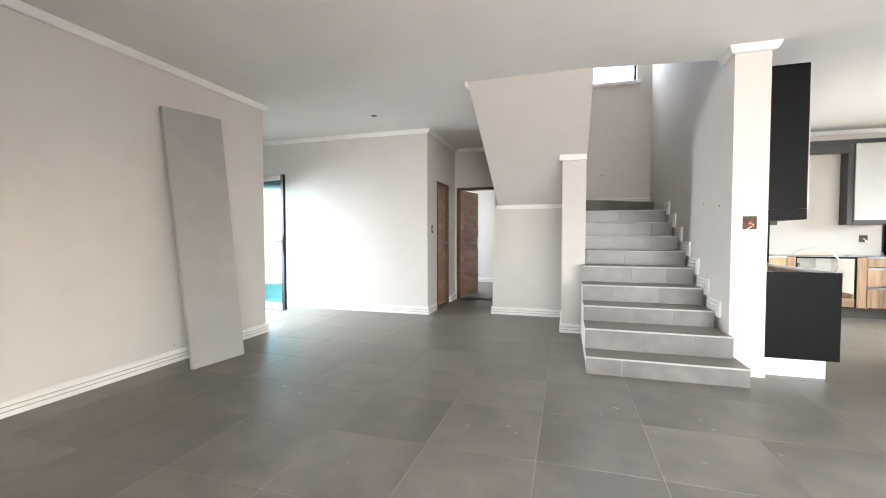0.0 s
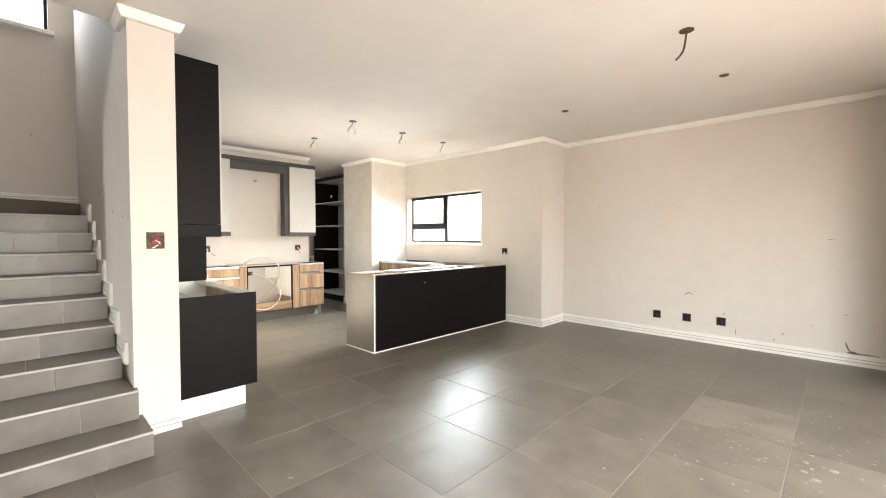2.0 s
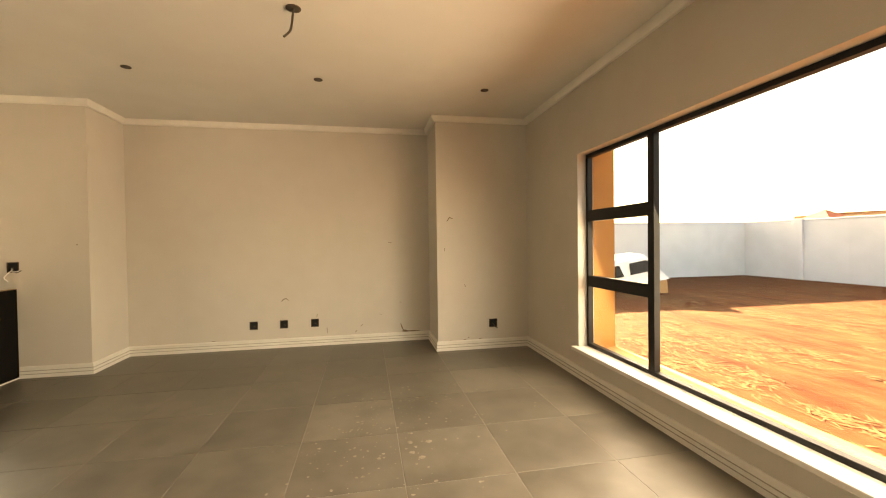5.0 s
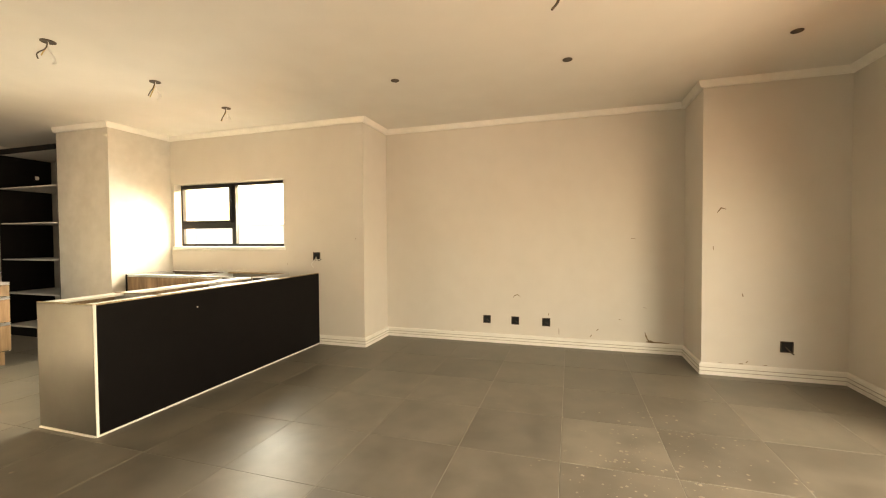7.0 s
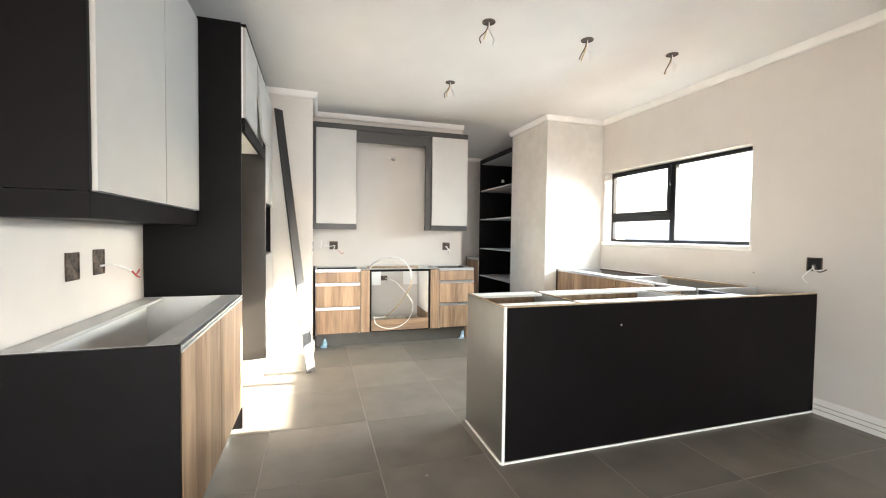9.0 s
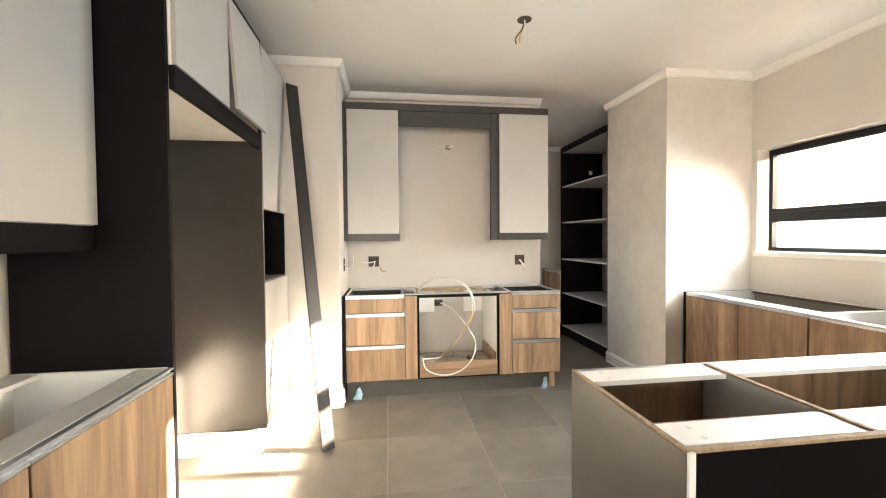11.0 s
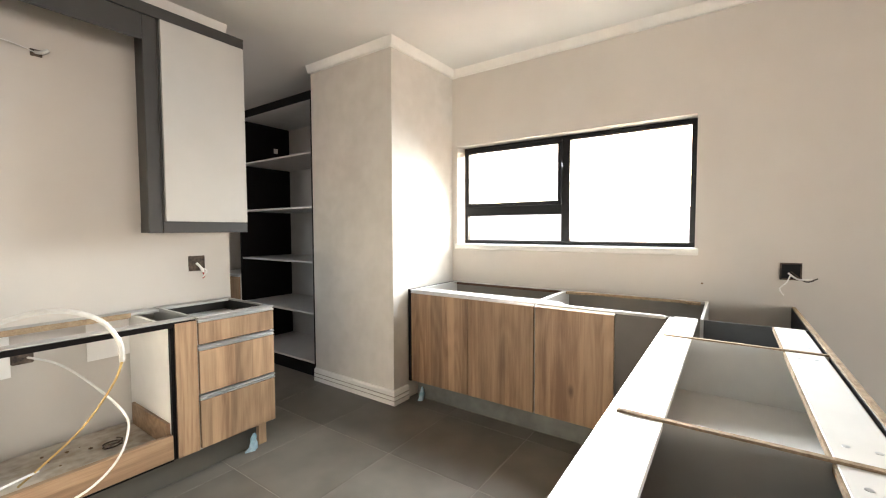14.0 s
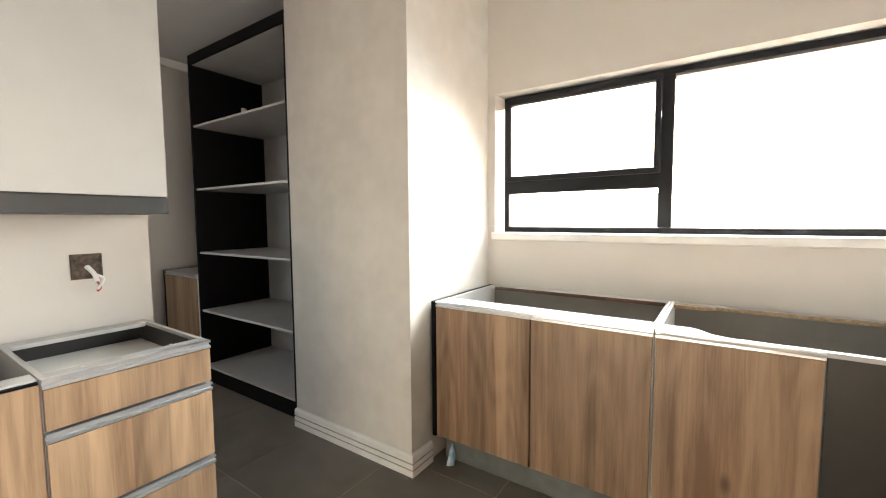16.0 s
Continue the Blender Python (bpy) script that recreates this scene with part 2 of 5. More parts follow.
M_SILVER = mat("silver door frame", (0.42, 0.42, 0.42), (0.5, 0.5, 0.5), 0.4, 0.6, scale=20)
M_WOOD = wood("walnut-print cabinet board", (0.185, 0.108, 0.06), (0.43, 0.29, 0.175))
M_WOODX = wood("walnut-print board laid flat", (0.185, 0.108, 0.06), (0.43, 0.29, 0.175), along="x")
M_DOORWOOD = wood("brown hardwood door", (0.25, 0.14, 0.085), (0.39, 0.24, 0.155), along="y", knots=False)
M_JAMB = wood("dark hardwood jamb", (0.06, 0.027, 0.014), (0.12, 0.055, 0.03), knots=False)
M_BOARD = mat("primed grey-white board", (0.33, 0.315, 0.29), (0.37, 0.355, 0.33), 0.5, scale=4, bump=0.05)
M_BOX = mat("dark conduit box", (0.02, 0.014, 0.012), (0.14, 0.1, 0.072), 0.8, scale=60, bump=0.4)
M_WIREW = mat("white cable", (0.7, 0.69, 0.66), (0.8, 0.79, 0.76), 0.45, scale=30)
M_HOSE = mat("translucent grey hose", (0.5, 0.5, 0.48), (0.62, 0.62, 0.6), 0.3, scale=30)
M_WIRER = mat("red cable", (0.35, 0.04, 0.03), (0.45, 0.06, 0.04), 0.5, scale=30)
M_WIREB = mat("dark cable", (0.03, 0.025, 0.02), (0.07, 0.055, 0.04), 0.6, scale=30)
M_WIREY = mat("yellow cable", (0.42, 0.28, 0.09), (0.52, 0.37, 0.14), 0.5, scale=30)
M_PLASTIC = mat("pale blue plastic film", (0.14, 0.3, 0.4), (0.4, 0.56, 0.66), 0.25, scale=25)
M_CHROME = mat("satin chrome", (0.6, 0.6, 0.6), (0.7, 0.7, 0.7), 0.22, 1.0, scale=30)
M_GLASS = glass("clear window glass")
M_TEAL = glass("blue-green tinted glass", (0.5, 0.74, 0.76))
M_SCUFF = mat("brown scuff", (0.14, 0.09, 0.05), (0.26, 0.19, 0.12), 0.9, scale=60)
M_SOIL = mat("red soil", (0.06, 0.0185, 0.008), (0.14, 0.055, 0.025), 1.0, spec=0.03, scale=5, bump=0.9, bscale=14, stretch=(0.5, 1.6, 1))
M_STRAW = mat("dry grass", (0.14, 0.076, 0.038), (0.23, 0.14, 0.07), 1.0, spec=0.05, scale=12, vary=0.2)
M_BWALL = mat("white boundary wall paint", (0.5, 0.52, 0.55), (0.57, 0.59, 0.62), 0.85, scale=2, bump=0.2)
M_VAN = mat("white fibreglass", (0.75, 0.75, 0.74), (0.82, 0.82, 0.81), 0.3, scale=4)
M_PLY = mat("plywood panel", (0.4, 0.22, 0.09), (0.5, 0.3, 0.13), 0.7, scale=10)
M_ROOF = mat("brown roof tile", (0.16, 0.09, 0.065), (0.22, 0.13, 0.1), 0.85, scale=10)
M_FACE = mat("pale house paint", (0.5, 0.45, 0.38), (0.58, 0.53, 0.46), 0.85, scale=3)
M_LEAF = mat("dusty foliage", (0.05, 0.075, 0.03), (0.11, 0.14, 0.06), 0.8, scale=4)
M_BARK = mat("bark", (0.09, 0.065, 0.045), (0.15, 0.11, 0.08), 0.9, scale=20)
M_AWNING = mat("orange canvas", (0.5, 0.1, 0.04), (0.6, 0.16, 0.07), 0.8, scale=10)


# ---- building helpers ----
def box(bm, x0, x1, y0, y1, z0, z1, bev=0.0):
    v = [bm.verts.new(c) for c in ((x0, y0, z0), (x1, y0, z0), (x1, y1, z0), (x0, y1, z0), (x0, y0, z1), (x1, y0, z1), (x1, y1, z1), (x0, y1, z1))]
    f = [bm.faces.new([v[i] for i in q]) for q in ((0, 3, 2, 1), (4, 5, 6, 7), (0, 1, 5, 4), (1, 2, 6, 5), (2, 3, 7, 6), (3, 0, 4, 7))]
    if bev:
        bmesh.ops.bevel(bm, geom=list({e for k in f for e in k.edges}), offset=bev, segments=1, affect="EDGES")
    return bm


def prism(bm, outline, axis, a0, a1):
    """Extrudes a 2D outline along axis; the outline runs in the other two axes, in x, y, z order."""
    i = "xyz".index(axis)
    def at(p, a):
        q = list(p)
        q.insert(i, a)
        return bm.verts.new(q)
    lo, hi = [at(p, a0) for p in outline], [at(p, a1) for p in outline]
    bm.faces.new(lo[::-1])
    bm.faces.new(hi)
    for k in range(len(outline)):
        j = (k + 1) % len(outline)
        bm.faces.new((lo[k], lo[j], hi[j], hi[k]))
    bmesh.ops.recalc_face_normals(bm, faces=bm.faces[:])
    return bm


def tube(bm, pts, r, seg=6, ends=True):
    """A round cable through smoothed points."""
    P = [Vector(p) for p in pts]
    fine = []
    for k in range(len(P) - 1):
        p0, p1, p2, p3 = P[max(k - 1, 0)], P[k], P[k + 1], P[min(k + 2, len(P) - 1)]
        for s in range(5):
            u = s / 5
            fine.append(0.5 * (2 * p1 + (p2 - p0) * u + (2 * p0 - 5 * p1 + 4 * p2 - p3) * u * u + (3 * p1 - p0 - 3 * p2 + p3) * u ** 3))
    fine.append(P[-1])
    rings = []
    side = Vector((0.31, 0.77, 0.55))
    for k, c in enumerate(fine):
        d = (fine[min(k + 1, len(fine) - 1)] - fine[max(k - 1, 0)]).normalized()
        a = d.cross(side).normalized()
        b = d.cross(a)
        rings.append([bm.verts.new(c + r * (math.cos(q) * a + math.sin(q) * b)) for q in (2 * math.pi * w / seg for w in range(seg))])
    for r0, r1 in zip(rings, rings[1:]):
        for w in range(seg):
            bm.faces.new((r0[w], r0[(w + 1) % seg], r1[(w + 1) % seg], r1[w]))
    if ends:
        bm.faces.new(rings[0][::-1])
        bm.faces.new(rings[-1])
    return bm


def disc(bm, c, r, h, seg=18):
    lo = [bm.verts.new((c[0] + r * math.cos(2 * math.pi * k / seg), c[1] + r * math.sin(2 * math.pi * k / seg), c[2])) for k in range(seg)]
    hi = [bm.verts.new((v.co.x, v.co.y, c[2] + h)) for v in lo]
    bm.faces.new(lo[::-1])
    bm.faces.new(hi)
    for k in range(seg):
        j = (k + 1) % seg
        bm.faces.new((lo[k], lo[j], hi[j], hi[k]))
    return bm


def mesh_of(name, bm, material):
    bmesh.ops.recalc_face_normals(bm, faces=bm.faces[:])
    me = bpy.data.meshes.new(name)
    bm.to_mesh(me)
    bm.free()
    me.materials.append(material)
    return me


ORIGIN = {}


def thing(name, at, label, category, group="", kind=""):
    ob = new(name)
    ob.location = at
    ob.empty_display_size = 0.1
    ORIGIN[ob] = Vector(at)
    return tagged(ob, label, category, group, kind)


def part(name, bm, material, parent, label=""):
    """Links a bmesh, given in world metres, as one mesh object under a thing or a part."""
    bmesh.ops.translate(bm, verts=bm.verts[:], vec=-ORIGIN[parent])
    ob = new(name, mesh_of(name, bm, material))
    ob.parent = parent
    ORIGIN[ob] = ORIGIN[parent]
    return tagged(ob, label)


def bpart(name, b, material, parent, label="", bev=0.0012):
    return part(name, box(bmesh.new(), *b, bev), material, parent, label)


def solo(name, bm, material, label, category, group="", kind=""):
    ob = new(name, mesh_of(name, bm, material))
    ORIGIN[ob] = Vector((0, 0, 0))
    return tagged(ob, label, category, group, kind)


def wall(name, axis, a0, a1, t0, t1, z0, z1, material, label, holes=()):
    """A wall that runs along axis from a0 to a1, t0 to t1 thick, with holes (a0, a1, z0, z1) through it."""
    bm = bmesh.new()
    def put(p, q, r, s):
        if q - p > 1e-4 and s - r > 1e-4:
            box(bm, *((p, q, t0, t1) if axis == "x" else (t0, t1, p, q)), r, s)
    edge = a0
    for h0, h1, k0, k1 in sorted(holes):
        put(edge, h0, z0, z1)
        put(h0, h1, z0, k0)
        put(h0, h1, k1, z1)
        edge = h1
    put(edge, a1, z0, z1)
    return solo(name, bm, material, label, "wall", kind="structure")


SKIRT = ((0.0, 0.0), (0.022, 0.0), (0.022, 0.034), (0.015, 0.0355), (0.015, 0.0395), (0.021, 0.041), (0.021, 0.066), (0.014, 0.0675), (0.014, 0.0715), (0.02, 0.073), (0.02, 0.1), (0.012, 0.112), (0.0, 0.112))
CORNICE = ((0.0, -0.06), (0.026, -0.06), (0.034, -0.052), (0.044, -0.03), (0.05, -0.012), (0.052, 0.0), (0.0, 0.0))


def run(name, profile, a, b, normal, ka, kb, z, label, category, dark=()):
    """A moulding from a to b (plan corners of the wall), profile turned out along normal; k is 1 to mitre an outer corner, -1 an inner one, 0 square."""
    bm = bmesh.new()
    nx, ny = normal
    d = Vector((b[0] - a[0], b[1] - a[1])).normalized()
    rows = [[bm.verts.new((p[0] + nx * u + d.x * s * k * u, p[1] + ny * u + d.y * s * k * u, z + w)) for u, w in profile] for p, s, k in ((a, -1, ka), (b, 1, kb))]
    n = len(profile)
    for i in range(n):
        j = (i + 1) % n
        f = bm.faces.new((rows[0][i], rows[0][j], rows[1][j], rows[1][i]))
        # Groove faces take the painted shade colour.
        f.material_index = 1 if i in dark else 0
    bm.faces.new(rows[0])
    bm.faces.new(rows[1][::-1])
    ob = solo(name, bm, M_WHITE, label, category, kind="structure")
    ob.data.materials.append(M_GROOVE_SHADE)
    return ob


def skirting(a, b, normal, ka=0, kb=0, z=0.0):
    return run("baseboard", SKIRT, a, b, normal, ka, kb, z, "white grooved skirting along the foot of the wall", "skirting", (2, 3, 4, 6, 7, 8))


def cornice(a, b, normal, ka=0, kb=0, z=2.74):
    return run("cornice_trim", CORNICE, a, b, normal, ka, kb, z, "narrow white cornice between wall and ceiling", "cornice")


# ---- structure ----
H = 2.74
TOP = 5.4
XE, XN, XS, YS = 6.755, 7.40, 6.775, -0.145
YN = 8.36
solo("screed", box(bmesh.new(), -6.5, 8.0, -0.45, 12.2, -0.25, -0.0018), M_GROUT, "grey grout and screed under the floor tiles", "floor", kind="structure")

# south wall with the wide window, inner leaf and ochre outer leaf
WIN_S = (0.4, 5.565, 0.27, 2.07)
wall("wall_south", "x", -3.1, 8.0, -0.30, YS, -0.25, 2.95, M_WALL, "warm grey plastered wall with a wide window", [WIN_S])
wall("wall_south_outer", "x", -3.1, 8.0, -0.52, -0.302, -0.25, 3.2, M_YELLOW, "ochre painted outer face of the house", [(0.4, 5.565, 0.27, 2.22)])
wall("wall_niche_south", "y", -0.145, 0.972, XS, 8.0, -0.25, 2.95, M_WALL, "warm grey plastered pier beside the niche")
wall("wall_niche_north", "y", 4.512, 4.9, 7.08, 8.0, -0.25, 2.95, M_WALL, "warm grey plastered return of the niche")
wall("wall_niche_back", "y", 0.972, 4.512, XN, 8.0, -0.25, 2.95, M_WALL, "warm grey plastered back of a shallow niche")
WIN_K = (5.645, 7.475, 1.185, 2.075)
wall("wall_east", "y", 4.512, 8.46, XE, 7.08, -0.25, 2.95, M_WALL, "warm grey plastered kitchen wall with a window", [WIN_K])
wall("wall_kitchen_pier", "x", 5.945, XE, 7.53, 8.46, -0.25, 2.95, M_RAW, "skim-plastered pier beside the pantry shelves")
wall("wall_hob", "x", 3.22, 5.15, YN, 8.48, -0.25, 2.95, M_WALL, "warm grey plastered wall behind the hob units")
wall("wall_kitchen_nib", "x", 2.26, 3.22, 7.66, 8.48, -0.25, 2.95, M_WALL, "warm grey plastered nib beside the tall cabinets")
wall("wall_stair", "y", 4.66, 8.48, 2.0, 2.258, -0.25, TOP, M_WALL, "plastered wall between staircase and kitchen")
# scullery behind the kitchen
# The hole is for the added, unseen window with the fill lamp.
wall("wall_scullery_north", "x", 2.26, 7.08, 10.45, 10.65, -0.25, 2.95, M_WALL, "grey plastered scullery wall", [(3.0, 4.5, 1.2, 2.08)])
wall("wall_scullery_east", "y", 8.46, 10.45, 6.585, 7.08, -0.25, 2.95, M_WALL, "grey plastered scullery side wall")
wall("wall_scullery_west", "y", 8.48, 10.45, 2.26, 2.4, -0.25, 2.95, M_WALL, "grey plastered scullery side wall")
# living room west and entrance
wall("wall_west", "y", -0.145, 4.79, -3.1, -2.845, -0.25, 2.95, M_WALL, "warm grey plastered living room wall")
wall("wall_entrance_south", "x", -4.9, -3.1, 4.59, 4.79, -0.25, 2.95, M_WALL, "plastered wall of the entrance")
DOOR_W = (5.25, 6.2, 0.0, 2.12)
wall("wall_entrance_west", "y", 4.59, 6.6, -4.75, -4.5, -0.25, 2.95, M_WALL, "plastered entrance wall with an open glass door", [DOOR_W])
wall("wall_entrance_north", "x", -4.9, -1.3, 6.39, 6.6, -0.25, 2.95, M_WALL, "plain plastered wall facing the living room")
DOOR_C = (6.85, 7.5, 0.0, 2.04)
wall("wall_corridor_west", "y", 6.6, 7.93, -1.5, -1.3, -0.25, 2.95, M_WALL, "plastered corridor wall with a brown door", [DOOR_C])
DOOR_R = (-1.26, -0.43, 0.0, 2.04)
wall("wall_corridor_north", "x", -3.2, 0.55, 7.93, 8.1, -0.25, 2.95, M_WALL, "plastered corridor end wall with a doorway", [DOOR_R])
wall("wall_under_stair", "x", -0.385, 0.62, 6.74, 6.88, -0.25, 1.62, M_WALL, "plastered wall under the staircase soffit")
wall("wall_corridor_east", "y", 6.88, 7.93, -0.385, -0.25, -0.25, 2.95, M_WALL, "plastered corridor wall under the stairs")
# room beyond the corridor
wall("wall_bedroom_north", "x", -3.2, 0.75, 10.75, 10.95, -0.25, 2.95, M_WALL, "plastered far wall of the room beyond")
wall("wall_bedroom_east", "y", 8.1, 10.75, 0.55, 0.75, -0.25, 2.95, M_WALL, "plastered side wall of the room beyond")
# Unseen opening, its place guessed, to let light into the room.
WIN_B = (8.7, 10.2, 0.9, 2.1)
wall("wall_bedroom_west", "y", 7.93, 10.95, -3.4, -3.2, -0.25, 2.95, M_WALL, "plastered side wall with an unseen, guessed window opening", [WIN_B])
wall("wall_store_west", "y", 6.6, 7.93, -3.4, -3.2, -0.25, 2.95, M_WALL, "plastered wall of the closed room")
# stairwell
wall("wall_stair_column", "y", 5.81, 7.3, 0.62, 0.89, -0.25, 2.2, M_WALL, "narrow plastered pier beside the stairs")
wall("wall_stairwell_west", "y", 4.765, 8.2, -0.4, -0.302, 2.765, TOP, M_WALL, "upper stairwell wall")
WIN_ST = (0.35, 1.77, 3.72, 4.75)
wall("wall_stairwell_north", "x", -0.4, 2.26, 8.2, 8.42, 1.3, TOP, M_WALL, "tall plastered stairwell wall with a high window", [WIN_ST])
wall("wall_stairwell_south", "x", -0.4, 2.26, 4.48, 4.66, 2.95, TOP, M_WALL, "upper stairwell wall")
wall("wall_stair_foot_north", "x", -0.25, 2.0, 8.2, 8.42, -0.25, 1.3, M_WALL, "stairwell wall below the landing")
solo("stairwell_ceiling", box(bmesh.new(), -0.5, 2.4, 4.4, 8.5, TOP, TOP + 0.15), M_CEIL, "white stairwell ceiling", "ceiling", kind="structure")

# sloped soffit of the upper flight, with its side wall
bm = bmesh.new()
prism(bm, [(4.75, 2.742), (6.74, 1.6), (6.9, 1.6), (8.2, 1.6), (8.2, 2.2), (6.9, 2.2), (5.9, 2.9), (4.75, 2.9)], "x", -0.3, 0.88)
solo("stair_soffit", bm, M_WALL, "plastered sloping underside of the upper flight", "soffit", kind="structure")
bm = bmesh.new()
prism(bm, [(4.75, 2.74), (5.85, 2.12), (8.2, 0.78), (8.2, TOP), (4.75, TOP)], "x", 0.8, 0.905)
prism(bm, [(7.2, 1.5), (8.2, 0.9), (8.2, 1.6), (7.2, 1.6)], "x", 0.3, 0.8)
ob = solo("stair_spine_wall", bm, M_WALL, "plastered spine wall between the two flights", "wall", kind="structure")

# ceiling, one slab left open over the stairwell
bm = bmesh.new()
for b in ((-5.0, -0.3, -0.5, 8.1), (-0.3, 0.9, -0.5, 4.76), (0.9, 2.0, -0.5, 4.66), (2.0, 2.258, -0.5, 4.66), (2.258, 8.0, -0.5, 10.7), (-3.4, 0.75, 8.1, 11.0)):
    box(bm, *b, H, H + 0.22)
prism(bm, [(0.9, 4.66), (2.0, 4.66), (2.0, 4.93), (0.9, 4.77)], "z", H, H + 0.22)
solo("ceiling", bm, M_CEIL, "flat white plastered ceiling with bare light points", "ceiling", kind="structure")

# skirtings
for a, b, nrm, ka, kb in (
    ((-2.845, YS), (-2.845, 4.79), (1, 0), -1, 1), ((-2.845, 4.79), (-3.6, 4.79), (0, 1), 1, 0),
    ((-4.5, 6.39), (-1.3, 6.39), (0, -1), -1, 1), ((-1.3, 6.39), (-1.3, 6.79), (1, 0), 1, 0), ((-1.3, 7.56), (-1.3, 7.93), (1, 0), 0, 0),
    ((-0.385, 6.74), (0.62, 6.74), (0, -1), 1, -1), ((-0.385, 6.74), (-0.385, 7.93), (-1, 0), 1, -1),
    ((0.62, 5.81), (0.845, 5.81), (0, -1), 1, 0), ((0.62, 5.81), (0.62, 6.74), (-1, 0), 1, -1),
    ((2.045, 4.66), (2.258, 4.66), (0, -1), 0, 0),
    ((XE, 5.125), (XE, 4.512), (-1, 0), 0, 1), ((XE, 4.512), (XN, 4.512), (0, -1), 1, -1), ((XN, 4.512), (XN, 0.972), (-1, 0), -1, -1),
    ((XN, 0.972), (XS, 0.972), (0, 1), -1, 1), ((XS, 0.972), (XS, YS), (-1, 0), 1, -1), ((XS, YS), (-2.845, YS), (0, 1), -1, -1),
    ((5.945, 7.53), (5.945, 8.46), (-1, 0), 1, 0), ((5.945, 7.53), (6.1, 7.53), (0, -1), 1, 0),
    ((2.8, 7.66), (3.22, 7.66), (0, -1), 0, 1), ((3.22, 7.66), (3.22, 7.77), (1, 0), 1, 0),
    ((-3.2, 10.75), (0.55, 10.75), (0, -1), -1, -1), ((0.55, 8.1), (0.55, 10.75), (-1, 0), -1, -1),
):
    skirting(a, b, nrm, ka, kb)
# cornices
for a, b, nrm, ka, kb in (
    ((-2.845, YS), (-2.845, 4.79), (1, 0), -1, 1), ((-2.845, 4.79), (-4.5, 4.79), (0, 1), 1, -1),
    ((-4.5, 6.39), (-1.3, 6.39), (0, -1), -1, 1), ((-1.3, 6.39), (-1.3, 7.93), (1, 0), 1, -1), ((-1.3, 7.93), (-0.385, 7.93), (0, -1), -1, -1),
    ((-0.385, 6.9), (-0.385, 7.93), (-1, 0), 0, -1),
    ((2.0, 4.66), (2.258, 4.66), (0, -1), 1, 1), ((2.0, 4.66), (2.0, 4.9), (-1, 0), 1, 0), ((2.258, 4.66), (2.258, 7.66), (1, 0), 1, -1),
    ((XE, 7.53), (XE, 4.512), (-1, 0), -1, 1), ((XE, 4.512), (XN, 4.512), (0, -1), 1, -1), ((XN, 4.512), (XN, 0.972), (-1, 0), -1, -1),
    ((XN, 0.972), (XS, 0.972), (0, 1), -1, 1), ((XS, 0.972), (XS, YS), (-1, 0), 1, -1), ((XS, YS), (-2.845, YS), (0, 1), -1, -1),
    ((5.945, 7.53), (5.945, 8.46), (-1, 0), 1, 0), ((5.945, 7.53), (XE, 7.53), (0, -1), 1, -1),
    ((2.258, 7.66), (3.22, 7.66), (0, -1), -1, 1), ((3.22, 7.66), (3.22, YN), (1, 0), 1, -1), ((3.22, YN), (5.15, YN), (0, -1), -1, 0),
    ((2.4, 10.45), (6.585, 10.45), (0, -1), 0, 0),
):
    cornice(a, b, nrm, ka, kb)
# small white trims at the soffit's foot and on the pier head
solo("soffit_trim", box(bmesh.new(), -0.33, 0.62, 6.7, 6.742, 1.56, 1.625, 0.004), M_WHITE, "white trim at the foot of the soffit", "trim", kind="structure")
solo("pier_trim", box(bmesh.new(), 0.585, 0.895, 5.765, 5.812, 2.07, 2.14, 0.004), M_WHITE, "white trim on the head of the stair pier", "trim", kind="structure")
solo("soffit_head_trim", box(bmesh.new(), -0.326, -0.302, 4.735, 4.83, 2.684, 2.738, 0.004), M_WHITE, "white trim at the head of the soffit", "trim", kind="structure")


def window(name, axis, a0, a1, t, z0, z1, bars, rails, label, depth=0.05, w=0.055):
    """A black aluminium window in a wall along axis: bars are positions along it, rails are (from, to, height, width)."""
    win = thing(name, (a0, t, z0) if axis == "x" else (t, a0, z0), label, "window", kind="structure")
    def bar(p, q, r, s, nm="window_frame", d=depth, m=M_FRAME, off=0.0):
        b = (p, q, t - d / 2 + off, t + d / 2 + off) if axis == "x" else (t - d / 2 + off, t + d / 2 + off, p, q)
        return bpart(nm, (*b, r, s), m, win, bev=0.002 if m is M_FRAME else 0)
    bar(a0, a1, z0, z0 + w * 0.6)
    bar(a0, a1, z1 - w * 0.6, z1)
    cuts = [a0 + w * 0.3] + list(bars) + [a1 - w * 0.3]
    for k, c in enumerate(cuts):
        half = w * 0.3 if k in (0, len(cuts) - 1) else w * 0.6
        bar(c - half, c + half, z0 + w * 0.6, z1 - w * 0.6, off=0.002)
    for p, q, z, wd in rails:
        bar(p, q, z - wd / 2, z + wd / 2, "window_rail", off=0.0)
    for p, q in zip(cuts, cuts[1:]):
        zs = sorted([z0 + 0.02] + [z for r0, r1, z, wd in rails if r0 < (p + q) / 2 < r1] + [z1 - 0.02])
        for r, s in zip(zs, zs[1:]):
            bar(p, q, r, s, "pane", 0.006, M_GLASS, 0.0)
    return win


